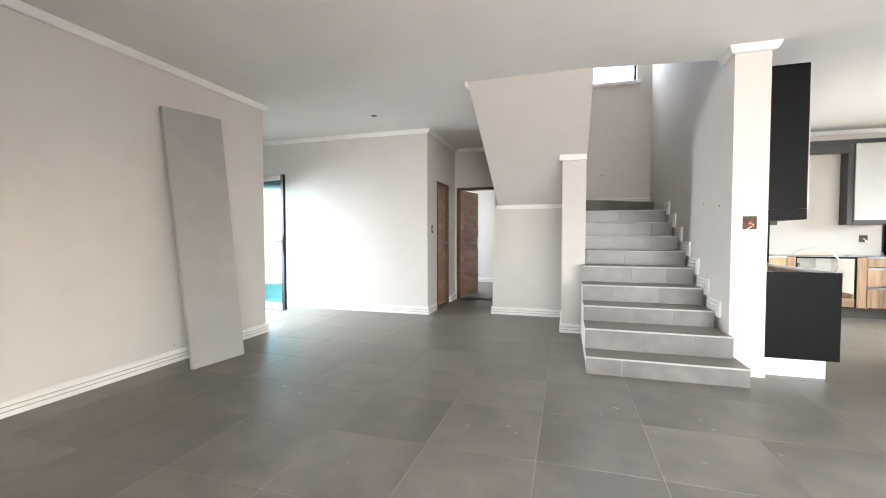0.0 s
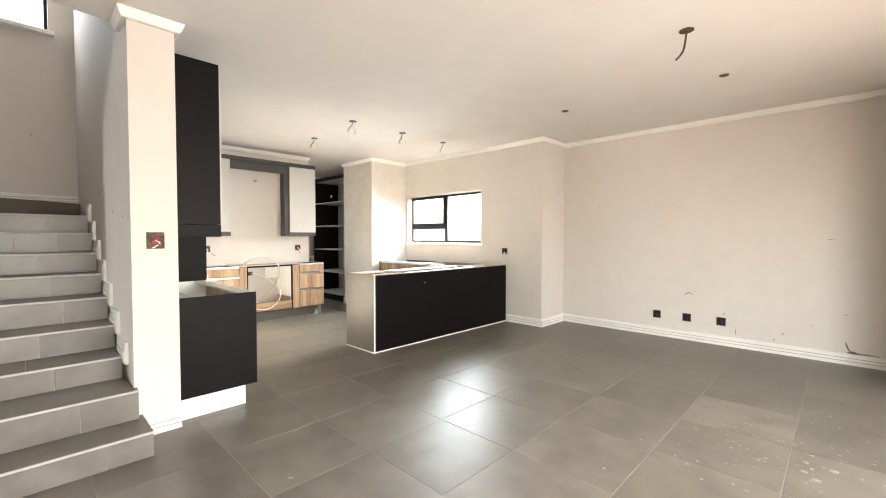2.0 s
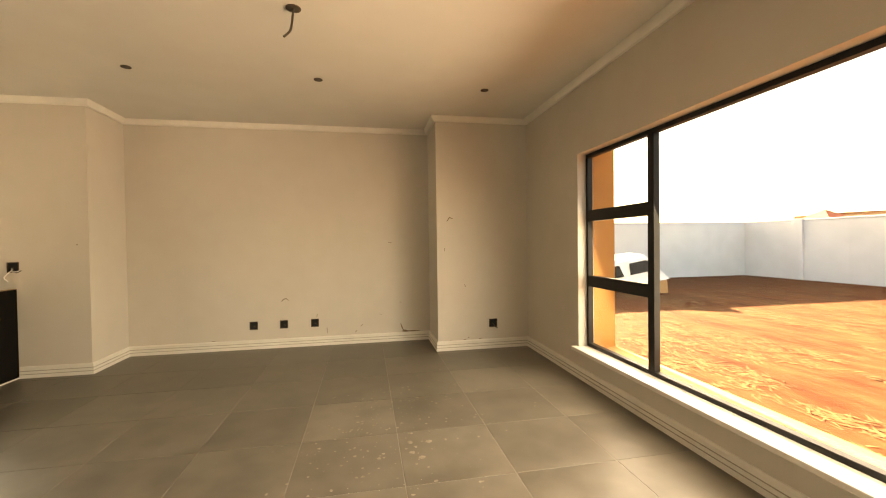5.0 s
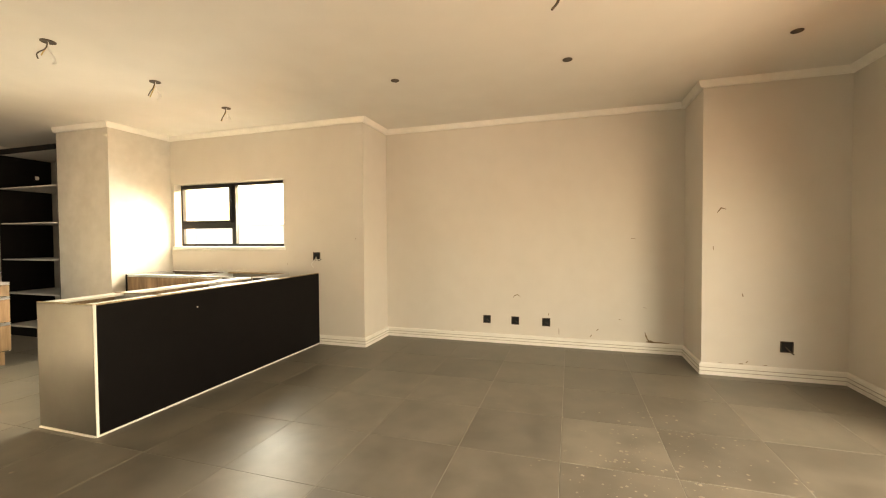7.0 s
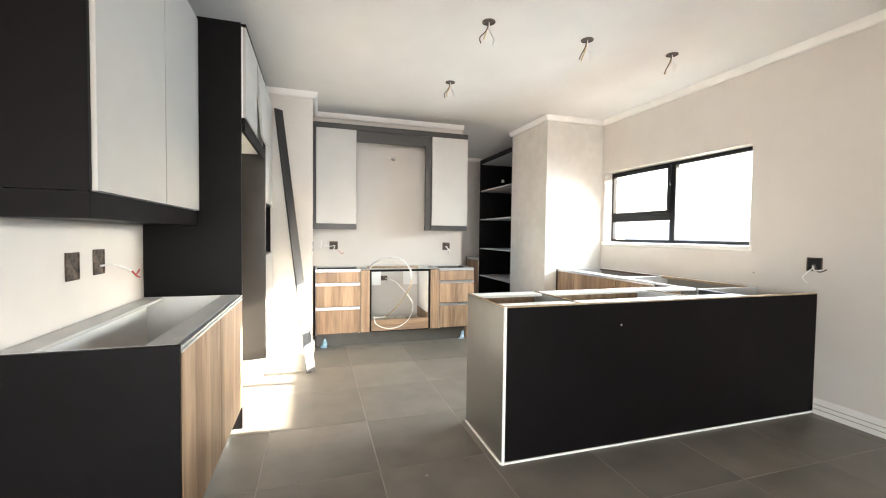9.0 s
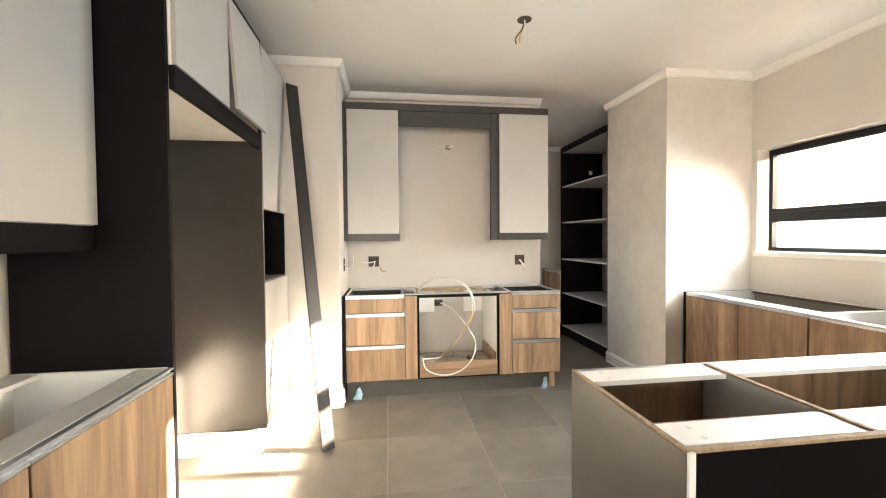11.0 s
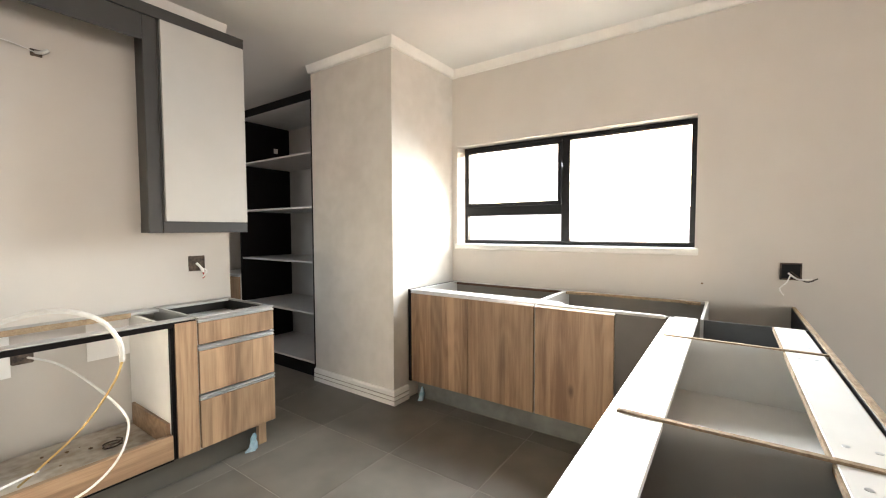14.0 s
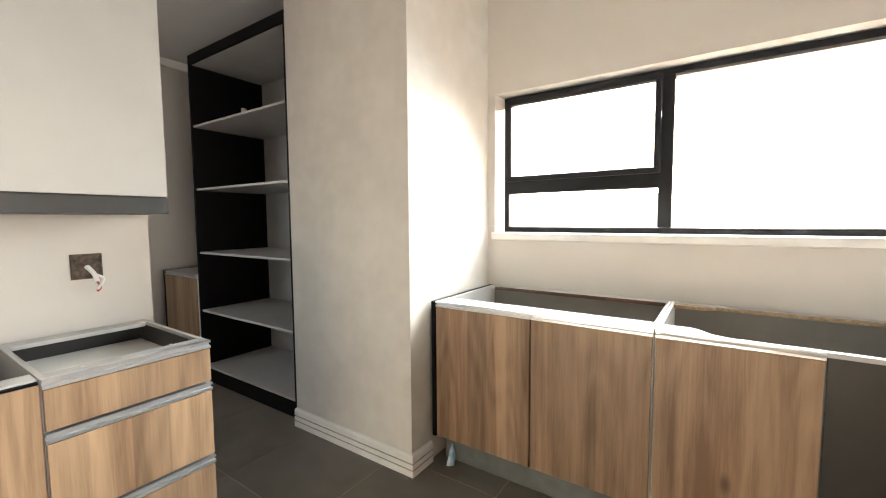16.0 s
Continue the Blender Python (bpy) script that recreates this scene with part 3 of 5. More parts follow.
def sash(win, axis, a0, a1, t, z0, z1, w=0.032):
    """The frame of an opening light, a little proud of the fixed frame."""
    for p, q, r, s in ((a0, a1, z0, z0 + w), (a0, a1, z1 - w, z1), (a0, a0 + w, z0 + w, z1 - w), (a1 - w, a1, z0 + w, z1 - w)):
        b = (p, q, t - 0.02, t + 0.02) if axis == "x" else (t - 0.02, t + 0.02, p, q)
        bpart("sash_bar", (*b, r, s), M_FRAME, win, bev=0.003)


w1 = window("window_1", "x", 0.4, 5.565, -0.255, 0.29, 2.068, [1.275, 2.5, 4.69], [(4.72, 5.55, 1.5, 0.1), (4.72, 5.55, 0.9, 0.1), (0.42, 1.245, 1.5, 0.1), (0.42, 1.245, 0.9, 0.1)], "wide black aluminium window towards the yard")
bpart("window_sill", (0.36, 5.6, -0.23, -0.085, 0.258, 0.29), M_WHITE, w1, "white painted inner sill", 0.004)
w2 = window("window_2", "y", 5.65, 7.455, 6.87, 1.212, 2.068, [6.525], [(6.555, 7.43, 1.5, 0.085)], "black aluminium kitchen window in bright light")
bpart("window_sill", (6.735, 6.86, 5.625, 7.495, 1.165, 1.21), M_WHITE, w2, "white painted inner sill", 0.004)
sash(w2, "y", 6.55, 7.43, 6.843, 1.535, 2.045)
w3 = window("window_3", "x", 0.35, 1.77, 8.3, 3.74, 4.75, [0.76], [], "high black aluminium window on the stairs")
bpart("window_sill", (0.3, 1.82, 8.12, 8.28, 3.69, 3.738), M_WHITE, w3, "white painted inner sill", 0.004)
# Window out of view, added to go with the room's fill lamp.
w4 = window("unseen_window_4", "y", 8.7, 10.2, -3.3, 0.9, 2.1, [9.4], [], "unseen window, placed by guess to light the room beyond")

# Added window, never in view, so that light reaches the pantry.
w5 = window("unseen_window_5", "x", 3.0, 4.5, 10.56, 1.2, 2.08, [3.75], [], "unseen scullery window, added to light the pantry")

# entrance door: aluminium leaf with glass, standing open
leaf = thing("door_1", (-4.4, 6.2, 0.0), "silver-black aluminium glass door standing open by the wall", "door", kind="structure")
LEAF = pose(-4.42, 6.2, 0.02, 0, 0, -12)


def placed(bm, m):
    bmesh.ops.transform(bm, matrix=m, verts=bm.verts[:])
    return bm


for b, m, nm in (((0.0, 0.06, -0.022, 0.022, 0, 2.1), M_SILVER, "stile"), ((0.88, 0.94, -0.022, 0.022, 0, 2.1), M_FRAME, "stile"),
                 ((0.06, 0.88, -0.02, 0.02, 0.0, 0.1), M_SILVER, "bottom_rail"), ((0.06, 0.88, -0.02, 0.02, 2.02, 2.1), M_SILVER, "top_rail"),
                 ((0.06, 0.88, -0.004, 0.004, 0.1, 2.02), M_TEAL, "pane")):
    part(nm, placed(box(bmesh.new(), *b, 0.002 if m is not M_TEAL else 0), LEAF), m, leaf).visible_shadow = m is not M_TEAL
part("lock_plate", placed(box(bmesh.new(), 0.89, 0.93, -0.034, -0.022, 0.9, 1.16, 0.003), LEAF), M_FRAME, leaf)
part("door_handle", placed(box(bmesh.new(), 0.79, 0.915, -0.07, -0.052, 1.06, 1.085, 0.005), LEAF), M_FRAME, leaf, "black lever handle")
part("handle_neck", placed(box(bmesh.new(), 0.9, 0.915, -0.056, -0.03, 1.062, 1.083), LEAF), M_FRAME, leaf)


def plank_door(name, m, width, height, label):
    """A hardwood door of grooved horizontal planks, hinged at its local origin."""
    d = thing(name, m.translation[:], label, "door", kind="structure")
    n = 9
    for k in range(n):
        z0, z1 = height * k / n, height * (k + 1) / n
        part("plank", placed(box(bmesh.new(), 0.09, width - 0.09, -0.018, 0.018, z0 + 0.003, z1 - 0.003, 0.002), m), M_DOORWOOD, d)
    for a, b in ((0, 0.09), (width - 0.09, width)):
        part("stile", placed(box(bmesh.new(), a, b, -0.02, 0.02, 0, height, 0.002), m), M_DOORWOOD, d)
    part("core", placed(box(bmesh.new(), 0.05, width - 0.05, -0.012, 0.012, 0.01, height - 0.01), m), M_JAMB, d)
    for s in (1, -1):
        bm = bmesh.new()
        box(bm, width - 0.07, width - 0.03, *sorted((s * 0.02, s * 0.026)), 0.92, 1.12, 0.002)
        part("lock_plate", placed(bm, m), M_CHROME, d)
        bm = bmesh.new()
        box(bm, width - 0.056, width - 0.044, *sorted((s * 0.024, s * 0.06)), 1.04, 1.052)
        box(bm, width - 0.16, width - 0.044, *sorted((s * 0.05, s * 0.064)), 1.038, 1.054, 0.003)
        part("door_handle", placed(bm, m), M_CHROME, d, "satin chrome lever handle")
    return d


plank_door("door_2", pose(-1.36, 6.89, 0.012, 0, 0, 90), 0.57, 2.0, "closed brown hardwood plank door in the corridor")
plank_door("door_3", pose(-1.22, 8.05, 0.012, 0, 0, 78), 0.76, 2.0, "brown hardwood plank door standing open")


def jambs(name, axis, a0, a1, t0, t1, z1, label):
    f = thing(name, (a0, t0, 0) if axis == "x" else (t0, a0, 0), label, "door frame", kind="structure")
    def b(p, q, r, s, nm):
        bpart(nm, ((p, q, t0, t1) if axis == "x" else (t0, t1, p, q)) + (r, s), M_JAMB, f, bev=0.003)
    b(a0, a0 + 0.035, 0, z1, "jamb")
    b(a1 - 0.035, a1, 0, z1, "jamb")
    b(a0 + 0.035, a1 - 0.035, z1 - 0.04, z1, "head")


jambs("door_frame_1", "y", 6.85, 7.5, -1.42, -1.29, 2.04, "dark hardwood frame of the closed door")
jambs("door_frame_2", "x", -1.26, -0.43, 7.915, 8.09, 2.04, "dark hardwood frame of the open doorway")
jf = thing("door_frame_3", (-4.6, 5.25, 0), "silver aluminium frame of the entrance door", "door frame", kind="structure")
for nm, b in (("jamb", (-4.66, -4.56, 5.25, 5.29, 0, 2.12)), ("jamb", (-4.66, -4.56, 6.16, 6.2, 0, 2.12)), ("head", (-4.66, -4.56, 5.29, 6.16, 2.08, 2.12))):
    bpart(nm, b, M_SILVER, jf)

# ---- staircase ----
TREAD = (0.0, 0.15, 0.336, 0.487, 0.655, 0.832, 0.998, 1.168, 1.349, 1.527)
NOSE = [4.322, 4.583, 4.94] + [4.94 + 0.328 * k for k in range(1, 7)]
stair = thing("staircase", (1.4, 4.322, 0), "straight tiled staircase with pale metal nosings", "staircase", kind="structure")
for k, y in enumerate(NOSE):
    z0, z1 = TREAD[k], TREAD[k + 1]
    x0 = 0.845 if k < 5 else 0.905
    x1 = 2.04 if k == 0 else 2.012 if k == 1 else 1.978
    back = NOSE[k + 1] + 0.02 if k + 1 < len(NOSE) else 7.4
    if k < 2:
        back = 4.66 if x1 > 2.0 else back
    body_back = max(back, NOSE[k + 1] + 0.02 if k + 1 < len(NOSE) else 7.4)
    bpart("step_core", (x0 + 0.004, min(x1, 1.99) - 0.004, y + 0.012, body_back, -0.01, z1 - 0.012), M_WALL, stair, "plastered side of the step", 0)
    if x1 > 2.0:
        bpart("step_core", (1.9, x1 - 0.004, y + 0.012, 4.655, -0.01, z1 - 0.012), M_WALL, stair, "plastered side of the step", 0)
    cuts = [x0, x0 + 0.28 + 0.3 * ((k * 37) % 10) / 10, x1 - 0.22 - 0.2 * ((k * 53) % 10) / 10, x1]
    for p, q in zip(cuts, cuts[1:]):
        bpart("riser_tile", (p + 0.001, q - 0.001, y, y + 0.011, z0 + 0.003, z1 - 0.014), M_STEP, stair, bev=0)
    if x1 > 2.0:
        bpart("tread_tile", (x0, x1, y + 0.004, min(body_back, 4.655), z1 - 0.011, z1 - 0.0005), M_TILE, stair, bev=0)
        bpart("tread_tile", (x0, 1.99, min(body_back, 4.655), body_back, z1 - 0.011, z1 - 0.0005), M_TILE, stair, bev=0)
    else:
        mid = (x0 + x1) / 2 + 0.1 * ((k % 3) - 1)
        bpart("tread_tile", (x0, mid - 0.001, y + 0.004, body_back, z1 - 0.011, z1 - 0.0005), M_TILE, stair, bev=0)
        bpart("tread_tile", (mid + 0.001, x1, y + 0.004, body_back, z1 - 0.011, z1 - 0.0005), M_TILE, stair, bev=0)
    bpart("nosing", (x0, x1, y - 0.004, y + 0.006, z1 - 0.012, z1 + 0.001), M_NOSE, stair, "pale metal nosing strip", 0.001)
bm = bmesh.new()
prism(bm, [(0.905, 7.06), (1.99, 7.85), (1.99, 8.2), (0.905, 8.2)], "z", 1.4, 1.70)
part("winder_step", bm, M_TILE, stair, "dark tiled winder step")
bpart("step_core", (0.905, 1.99, 7.2, 8.2, 1.3, 1.525), M_TILE, stair, "dark tiled landing", 0)
# stepped skirting on the wall beside the flight
stepped = thing("stair_skirting", (1.99, 4.9, 0.5), "white grooved skirting stepping up beside the stairs", "skirting", kind="structure")
for k in range(2, len(NOSE)):
    y, z1 = NOSE[k], TREAD[k + 1]
    y0 = y - 0.1
    ye = (NOSE[k + 1] if k + 1 < len(NOSE) else y + 0.3) - 0.1
    bm = bmesh.new()
    for a, b, t in ((0.0, 0.04, 0.024), (0.046, 0.076, 0.022), (0.08, 0.11, 0.018)):
        box(bm, 2.0 - t, 2.001, y0 + 0.11 - b, ye, z1 + a, z1 + b)
        box(bm, 2.0 - t, 2.001, y0 + 0.11 - b, y0 + 0.11 - a, TREAD[k] + 0.11, z1 + a)
    part("skirting_piece", bm, M_WHITE, stepped)
skirting((0.905, 8.2), (2.0, 8.2), (0, -1), 0, 0, 1.70)

# ---- kitchen ----
# each run has a front line; u runs along it, v goes back from it
WEST, HOB, EAST, ISLE, PANTRY = (("y", 2.81, -1), ("x", 7.784, 1), ("y", 6.115, 1), ("x", 5.69, -1), ("y", 5.96, 1))
WEST_BASE = ("y", 2.786, -1)


def ub(o, u0, u1, v0, v1, z0, z1):
    ax, at, s = o
    a, b = sorted((at + s * v0, at + s * v1))
    return (a, b, u0, u1, z0, z1) if ax == "y" else (u0, u1, a, b, z0, z1)


def upart(name, o, b, material, parent, label="", bev=0.0012):
    return bpart(name, ub(o, *b), material, parent, label, bev)


def unit(name, o, u0, u1, label, group="", category="cabinet"):
    x0, x1, y0, y1, z0, z1 = ub(o, u0, u1, 0, 0.5, 0, 0.1)
    return thing(name, ((x0 + x1) / 2, (y0 + y1) / 2, 0), label, category, group)


def handle(o, u0, u1, z, parent):
    """Aluminium profile handle: a lip, a hollow and a lower lip."""
    bm = bmesh.new()
    for v0, v1, a, b in ((-0.021, 0.0, 0.019, 0.026), (-0.008, 0.0, 0.008, 0.019), (-0.02, 0.0, -0.001, 0.008)):
        box(bm, *ub(o, u0, u1, v0, v1, z + a, z + b))
    return part("handle", bm, M_ALU, parent, "aluminium profile handle")


def carcass(c, o, u0, u1, depth, z0=0.15, z1=0.873, side=M_MELAMINE, inner=M_MELAMINE, back=True, rails=(0.1, 0.1), rail_mat=M_MELAMINE, plinth=True):
    for nm, a, b in (("side_panel", u0, u0 + 0.016), ("side_panel", u1 - 0.016, u1)):
        upart(nm, o, (a, b, 0.0, depth, z0, z1), side, c)
    upart("bottom_panel", o, (u0 + 0.016, u1 - 0.016, 0.0, depth, z0, z0 + 0.016), inner, c)
    if back:
        upart("back_panel", o, (u0 + 0.016, u1 - 0.016, depth - 0.016, depth - 0.01, z0 + 0.016, z1 - 0.02), inner, c)
    if rails[0]:
        upart("front_rail", o, (u0 + 0.016, u1 - 0.016, 0.0, rails[0], z1 - 0.017, z1 - 0.001), rail_mat, c)
    if rails[1]:
        upart("back_rail", o, (u0 + 0.016, u1 - 0.016, depth - rails[1], depth, z1 - 0.017, z1 - 0.001), rail_mat, c)
    for u in (u0 + 0.1, u1 - 0.1):
        for v in ((0.03, 0.02 + rails[0] * 0.6) if rails[0] else ()):
            bm = bmesh.new()
            x0, x1, y0, y1, _, _ = ub(o, u - 0.005, u + 0.005, v - 0.005, v + 0.005, 0, 1)
            disc(bm, ((x0 + x1) / 2, (y0 + y1) / 2, z1 - 0.0012), 0.006, 0.0012, 8)
            part("screw", bm, M_ALU, c)


def front(c, o, u0, u1, z0, z1, material=M_WOOD, nm="door", grip=True):
    top = z1 - 0.029 if grip else z1
    d = upart(nm, o, (u0 + 0.0036, u1 - 0.0036, -0.018, 0.0, z0, top), material, c, bev=0.001)
    if grip:
        handle(o, u0 + 0.0015, u1 - 0.0015, z1 - 0.025, d)
    return d


# west run: base unit with open top
D = 0.545
DB = 0.525
c = unit("base_cabinet", WEST_BASE, 4.73, 5.985, "open-topped base cabinet with walnut doors and charcoal end", "west kitchen run")
upart("end_panel", WEST_BASE, (4.73, 4.748, -0.016, DB, 0.15, 0.875), M_DARK, c, "charcoal end panel")
carcass(c, WEST_BASE, 4.749, 5.983, DB - 0.01, rail_mat=M_SHELF)
front(c, WEST_BASE, 4.75, 5.365, 0.155, 0.87)
front(c, WEST_BASE, 5.365, 5.98, 0.155, 0.87)
upart("plinth", WEST_BASE, (4.76, 5.98, 0.07, 0.085, 0.0, 0.148), M_MELAMINE, c, "white plinth board")
upart("plinth", WEST_BASE, (4.745, 4.759, 0.07, 0.52, 0.0, 0.148), M_MELAMINE, c, "white plinth board")
bm = bmesh.new()
box(bm, *ub(WEST_BASE, 5.955, 5.965, 0.12, 0.15, 0.79, 0.83), 0.002)
part("hanger_clip", bm, M_MELAMINE, c)
# wall unit above it
UP = ("y", 2.55, -1)
c = unit("wall_cabinet", UP, 4.73, 5.985, "light stone wall cabinet with a charcoal end panel", "west kitchen run")
upart("end_panel", UP, (4.73, 4.748, -0.002, 0.287, 1.40, 2.57), M_DARK, c, "charcoal end panel")
upart("carcass", UP, (4.75, 5.983, 0.0, 0.287, 1.40, 2.56), M_MELAMINE, c)
upart("top_panel", UP, (4.73, 5.983, -0.002, 0.287, 2.562, 2.578), M_DARK, c)
front(c, UP, 4.745, 5.40, 1.402, 2.56, M_DOOR, grip=False)
front(c, UP, 5.40, 5.98, 1.402, 2.56, M_DOOR, grip=False)
upart("light_rail", UP, (4.73, 5.983, -0.004, 0.287, 1.31, 1.398), M_DARK, c, "charcoal light rail")
# tall fridge housing
c = unit("fridge_housing", WEST, 5.985, 7.06, "charcoal fridge housing with stone doors above", "west kitchen run")
upart("side_panel", WEST, (5.986, 6.006, 0.008, D, 0.0, 2.585), M_DARK, c, "charcoal side panel down to the floor")
# This panel's sunlight is put into its colour.
upart("side_panel", WEST, (7.04, 7.058, -0.02, D, 0.145, 2.585), M_DARK_SUNLIT, c, "charcoal side panel coloured lighter for the glancing sun")
upart("top_box", WEST, (6.007, 7.038, 0.0, D, 2.0, 2.57), M_MELAMINE, c)
upart("under_shelf", WEST, (6.007, 7.038, 0.01, D, 1.955, 1.971), M_MELAMINE, c, "white underside shelf")
upart("rail", WEST, (6.007, 7.038, -0.012, 0.008, 1.91, 2.0), M_DARK, c, "charcoal rail")
upart("top_panel", WEST, (6.007, 7.06, -0.02, D, 2.572, 2.588), M_DARK, c)
front(c, WEST, 6.01, 6.535, 2.003, 2.57, M_DOOR, grip=False)
bm = bmesh.new()
box(bm, 0.0, 0.018, 6.545, 7.035, -0.565, 0.0, 0.001)
part("door", placed(bm, pose(2.81, 0, 2.57, 0, -4.0, 0)), M_DOOR, c, "stone lift-up door standing slightly open")
upart("plinth", WEST, (7.02, 7.036, 0.0, 0.5, 0.0, 0.143), M_MELAMINE, c, "white plinth board")
c = unit("tall_oven_cabinet", WEST, 7.06, 7.655, "tall stone cabinet with an open microwave niche", "west kitchen run")
for a, b in ((7.06, 7.076), (7.636, 7.652)):
    upart("side_panel", WEST, (a, b, 0.0, D, 0.15, 2.57), M_DARK, c)
for a, b in ((0.15, 0.166), (1.06, 1.076), (1.534, 1.55), (2.555, 2.571)):
    upart("shelf", WEST, (7.077, 7.635, 0.0, D, a, b), M_DARK if a > 1.5 else M_GREY, c)
upart("back_panel", WEST, (7.077, 7.635, D - 0.02, D - 0.01, 0.17, 2.55), M_DARK, c)
front(c, WEST, 7.063, 7.65, 1.54, 2.57, M_DOOR, grip=False)
front(c, WEST, 7.063, 7.65, 0.155, 1.07, M_DOOR, grip=False)
upart("plinth", WEST, (7.06, 7.65, 0.07, 0.085, 0.0, 0.148), M_MELAMINE, c, "white plinth board")

# hob wall: drawers, oven opening, drawers
DH = 0.555
def drawers(u0, u1, label, dark_side=None):
    c = unit("drawer_cabinet", HOB, u0, u1, label, "hob wall units")
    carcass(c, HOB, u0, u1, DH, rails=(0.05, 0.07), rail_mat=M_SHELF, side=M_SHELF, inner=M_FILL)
    upart("drawer_bottom", HOB, (u0 + 0.022, u1 - 0.022, 0.012, DH - 0.02, 0.79, 0.798), M_MELAMINE, c, "pale bottom of the top drawer")
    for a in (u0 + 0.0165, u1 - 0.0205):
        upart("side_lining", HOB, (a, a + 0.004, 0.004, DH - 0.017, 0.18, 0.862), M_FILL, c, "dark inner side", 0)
    for z0, z1 in ((0.16, 0.45), (0.458, 0.72), (0.728, 0.873)):
        front(c, HOB, u0, u1, z0, z1, nm="drawer")
    if dark_side == "left":
        upart("end_panel", HOB, (u0 - 0.022, u0 - 0.001, -0.02, DH, 0.15, 0.873), M_DARK, c, "charcoal end panel")
    return c


drawers(3.25, 3.735, "open-topped drawer cabinet with three walnut drawers", "left")
drawers(4.665, 5.106, "open-topped drawer cabinet with three walnut drawers")
c = unit("oven_housing", HOB, 3.737, 4.663, "empty oven housing between walnut fillers", "hob wall units")
for a, b in ((3.738, 3.84), (4.557, 4.662)):
    upart("filler", HOB, (a, b, -0.012, 0.006, 0.155, 0.86), M_WOOD, c, "walnut filler strip", 0.001)
for a, b in ((3.842, 3.86), (4.537, 4.555)):
    upart("side_panel", HOB, (a, b, -0.006, 0.02, 0.155, 0.84), M_DARK, c, "dark edging of the opening")
    upart("side_lining", HOB, (a, b, 0.021, DH, 0.155, 0.85), M_MELAMINE, c, "white inner side")
upart("top_rail", HOB, (3.738, 4.662, -0.008, 0.07, 0.842, 0.866), M_DARK, c, "dark top rail")
upart("front_rail", HOB, (3.738, 4.662, 0.002, 0.075, 0.867, 0.873), M_SHELF, c, "pale top of the front rail")
upart("back_rail", HOB, (3.738, 4.662, DH - 0.09, DH, 0.852, 0.868), M_SHELF, c)
upart("rail_edge", HOB, (3.86, 4.52, DH - 0.096, DH - 0.091, 0.84, 0.869), M_CHIP, c, "raw cut edge of the rail", 0)
upart("bottom_edge", HOB, (3.861, 4.536, -0.006, 0.01, 0.15, 0.158), M_DARK, c, "dark edging of the opening")
upart("bottom_board", HOB, (3.861, 4.536, 0.028, DH, 0.2, 0.216), M_DUSTY, c, "dusty pale bottom board")
upart("lip", HOB, (3.861, 4.536, -0.004, 0.027, 0.159, 0.285), M_WOODX, c, "walnut lip board")
upart("side_lip", HOB, (4.52, 4.536, 0.03, 0.5, 0.217, 0.34), M_WOODX, c, "walnut side lip")
for a, b in ((3.862, 4.05), (4.34, 4.535)):
    upart("backing_sheet", HOB, (a, b, DH - 0.012, DH - 0.008, 0.62, 0.84), M_MELAMINE, c, "white backing sheet")
crumb = random.Random(12)
for k in range(9):
    cx, cy, r = crumb.uniform(4.1, 4.5), crumb.uniform(7.9, 8.25), crumb.uniform(0.004, 0.012)
    bm = bmesh.new()
    bmesh.ops.create_icosphere(bm, subdivisions=1, radius=r, matrix=Matrix.Translation((cx, cy, 0.216 + r * 0.4)) @ Matrix.Diagonal((1, 1.3, 0.5, 1)))
    part("crumb", bm, M_SCUFF, c, "brown crumb of rubble")
part("wire_coil", tube(bmesh.new(), [(4.36 + 0.04 * math.cos(q * 0.9), 8.05 + 0.03 * math.sin(q * 0.9), 0.222 + 0.002 * q) for q in range(16)], 0.0035), M_BOX, c, "small coil of dark wire")
bpl = unit("plinth_board", HOB, 3.24, 5.05, "dull grey plinth board under the hob units", "", "plinth")
upart("board", HOB, (3.25, 5.02, 0.06, 0.076, 0.0, 0.147), M_ENDP, bpl)
upart("block", HOB, (5.03, 5.08, 0.05, 0.1, 0.0, 0.148), M_WOOD, bpl, "walnut offcut under the corner")


def film_scrap(x, y, h, seed, label):
    """A crumpled scrap of clear blue film, pinched at the top."""
    rnd = random.Random(seed)
    bm = bmesh.new()
    rings = []
    for k in range(6):
        f = k / 5
        r = 0.036 * (1 - f) ** 0.7 + 0.006
        rings.append([bm.verts.new((x + r * (0.55 + 0.6 * rnd.random()) * math.cos(a) + 0.015 * f, y + 0.6 * r * (0.5 + 0.7 * rnd.random()) * math.sin(a), 0.001 + h * f)) for a in (2 * math.pi * w / 9 for w in range(9))])
    for r0, r1 in zip(rings, rings[1:]):
        for w in range(9):
            bm.faces.new((r0[w], r0[(w + 1) % 9], r1[(w + 1) % 9], r1[w]))
    bm.faces.new(rings[-1])
    bm.faces.new(rings[0][::-1])
    return solo("plastic_scrap", bm, M_PLASTIC, label, "plastic scrap", "film scraps on cabinet legs")


film_scrap(3.34, 7.8, 0.1, 3, "crumpled pale blue plastic film by a cabinet foot")
film_scrap(4.97, 7.81, 0.1, 5, "crumpled pale blue plastic film by a cabinet foot")
film_scrap(6.14, 7.42, 0.1, 8, "crumpled pale blue plastic film by a cabinet foot")

# hob wall units above
HU = ("x", 8.036, 1)
DU = 0.32
c = unit("hob_surround", HU, 3.225, 5.1, "charcoal frame with two stone doors over the hob", "", "wall cabinet")
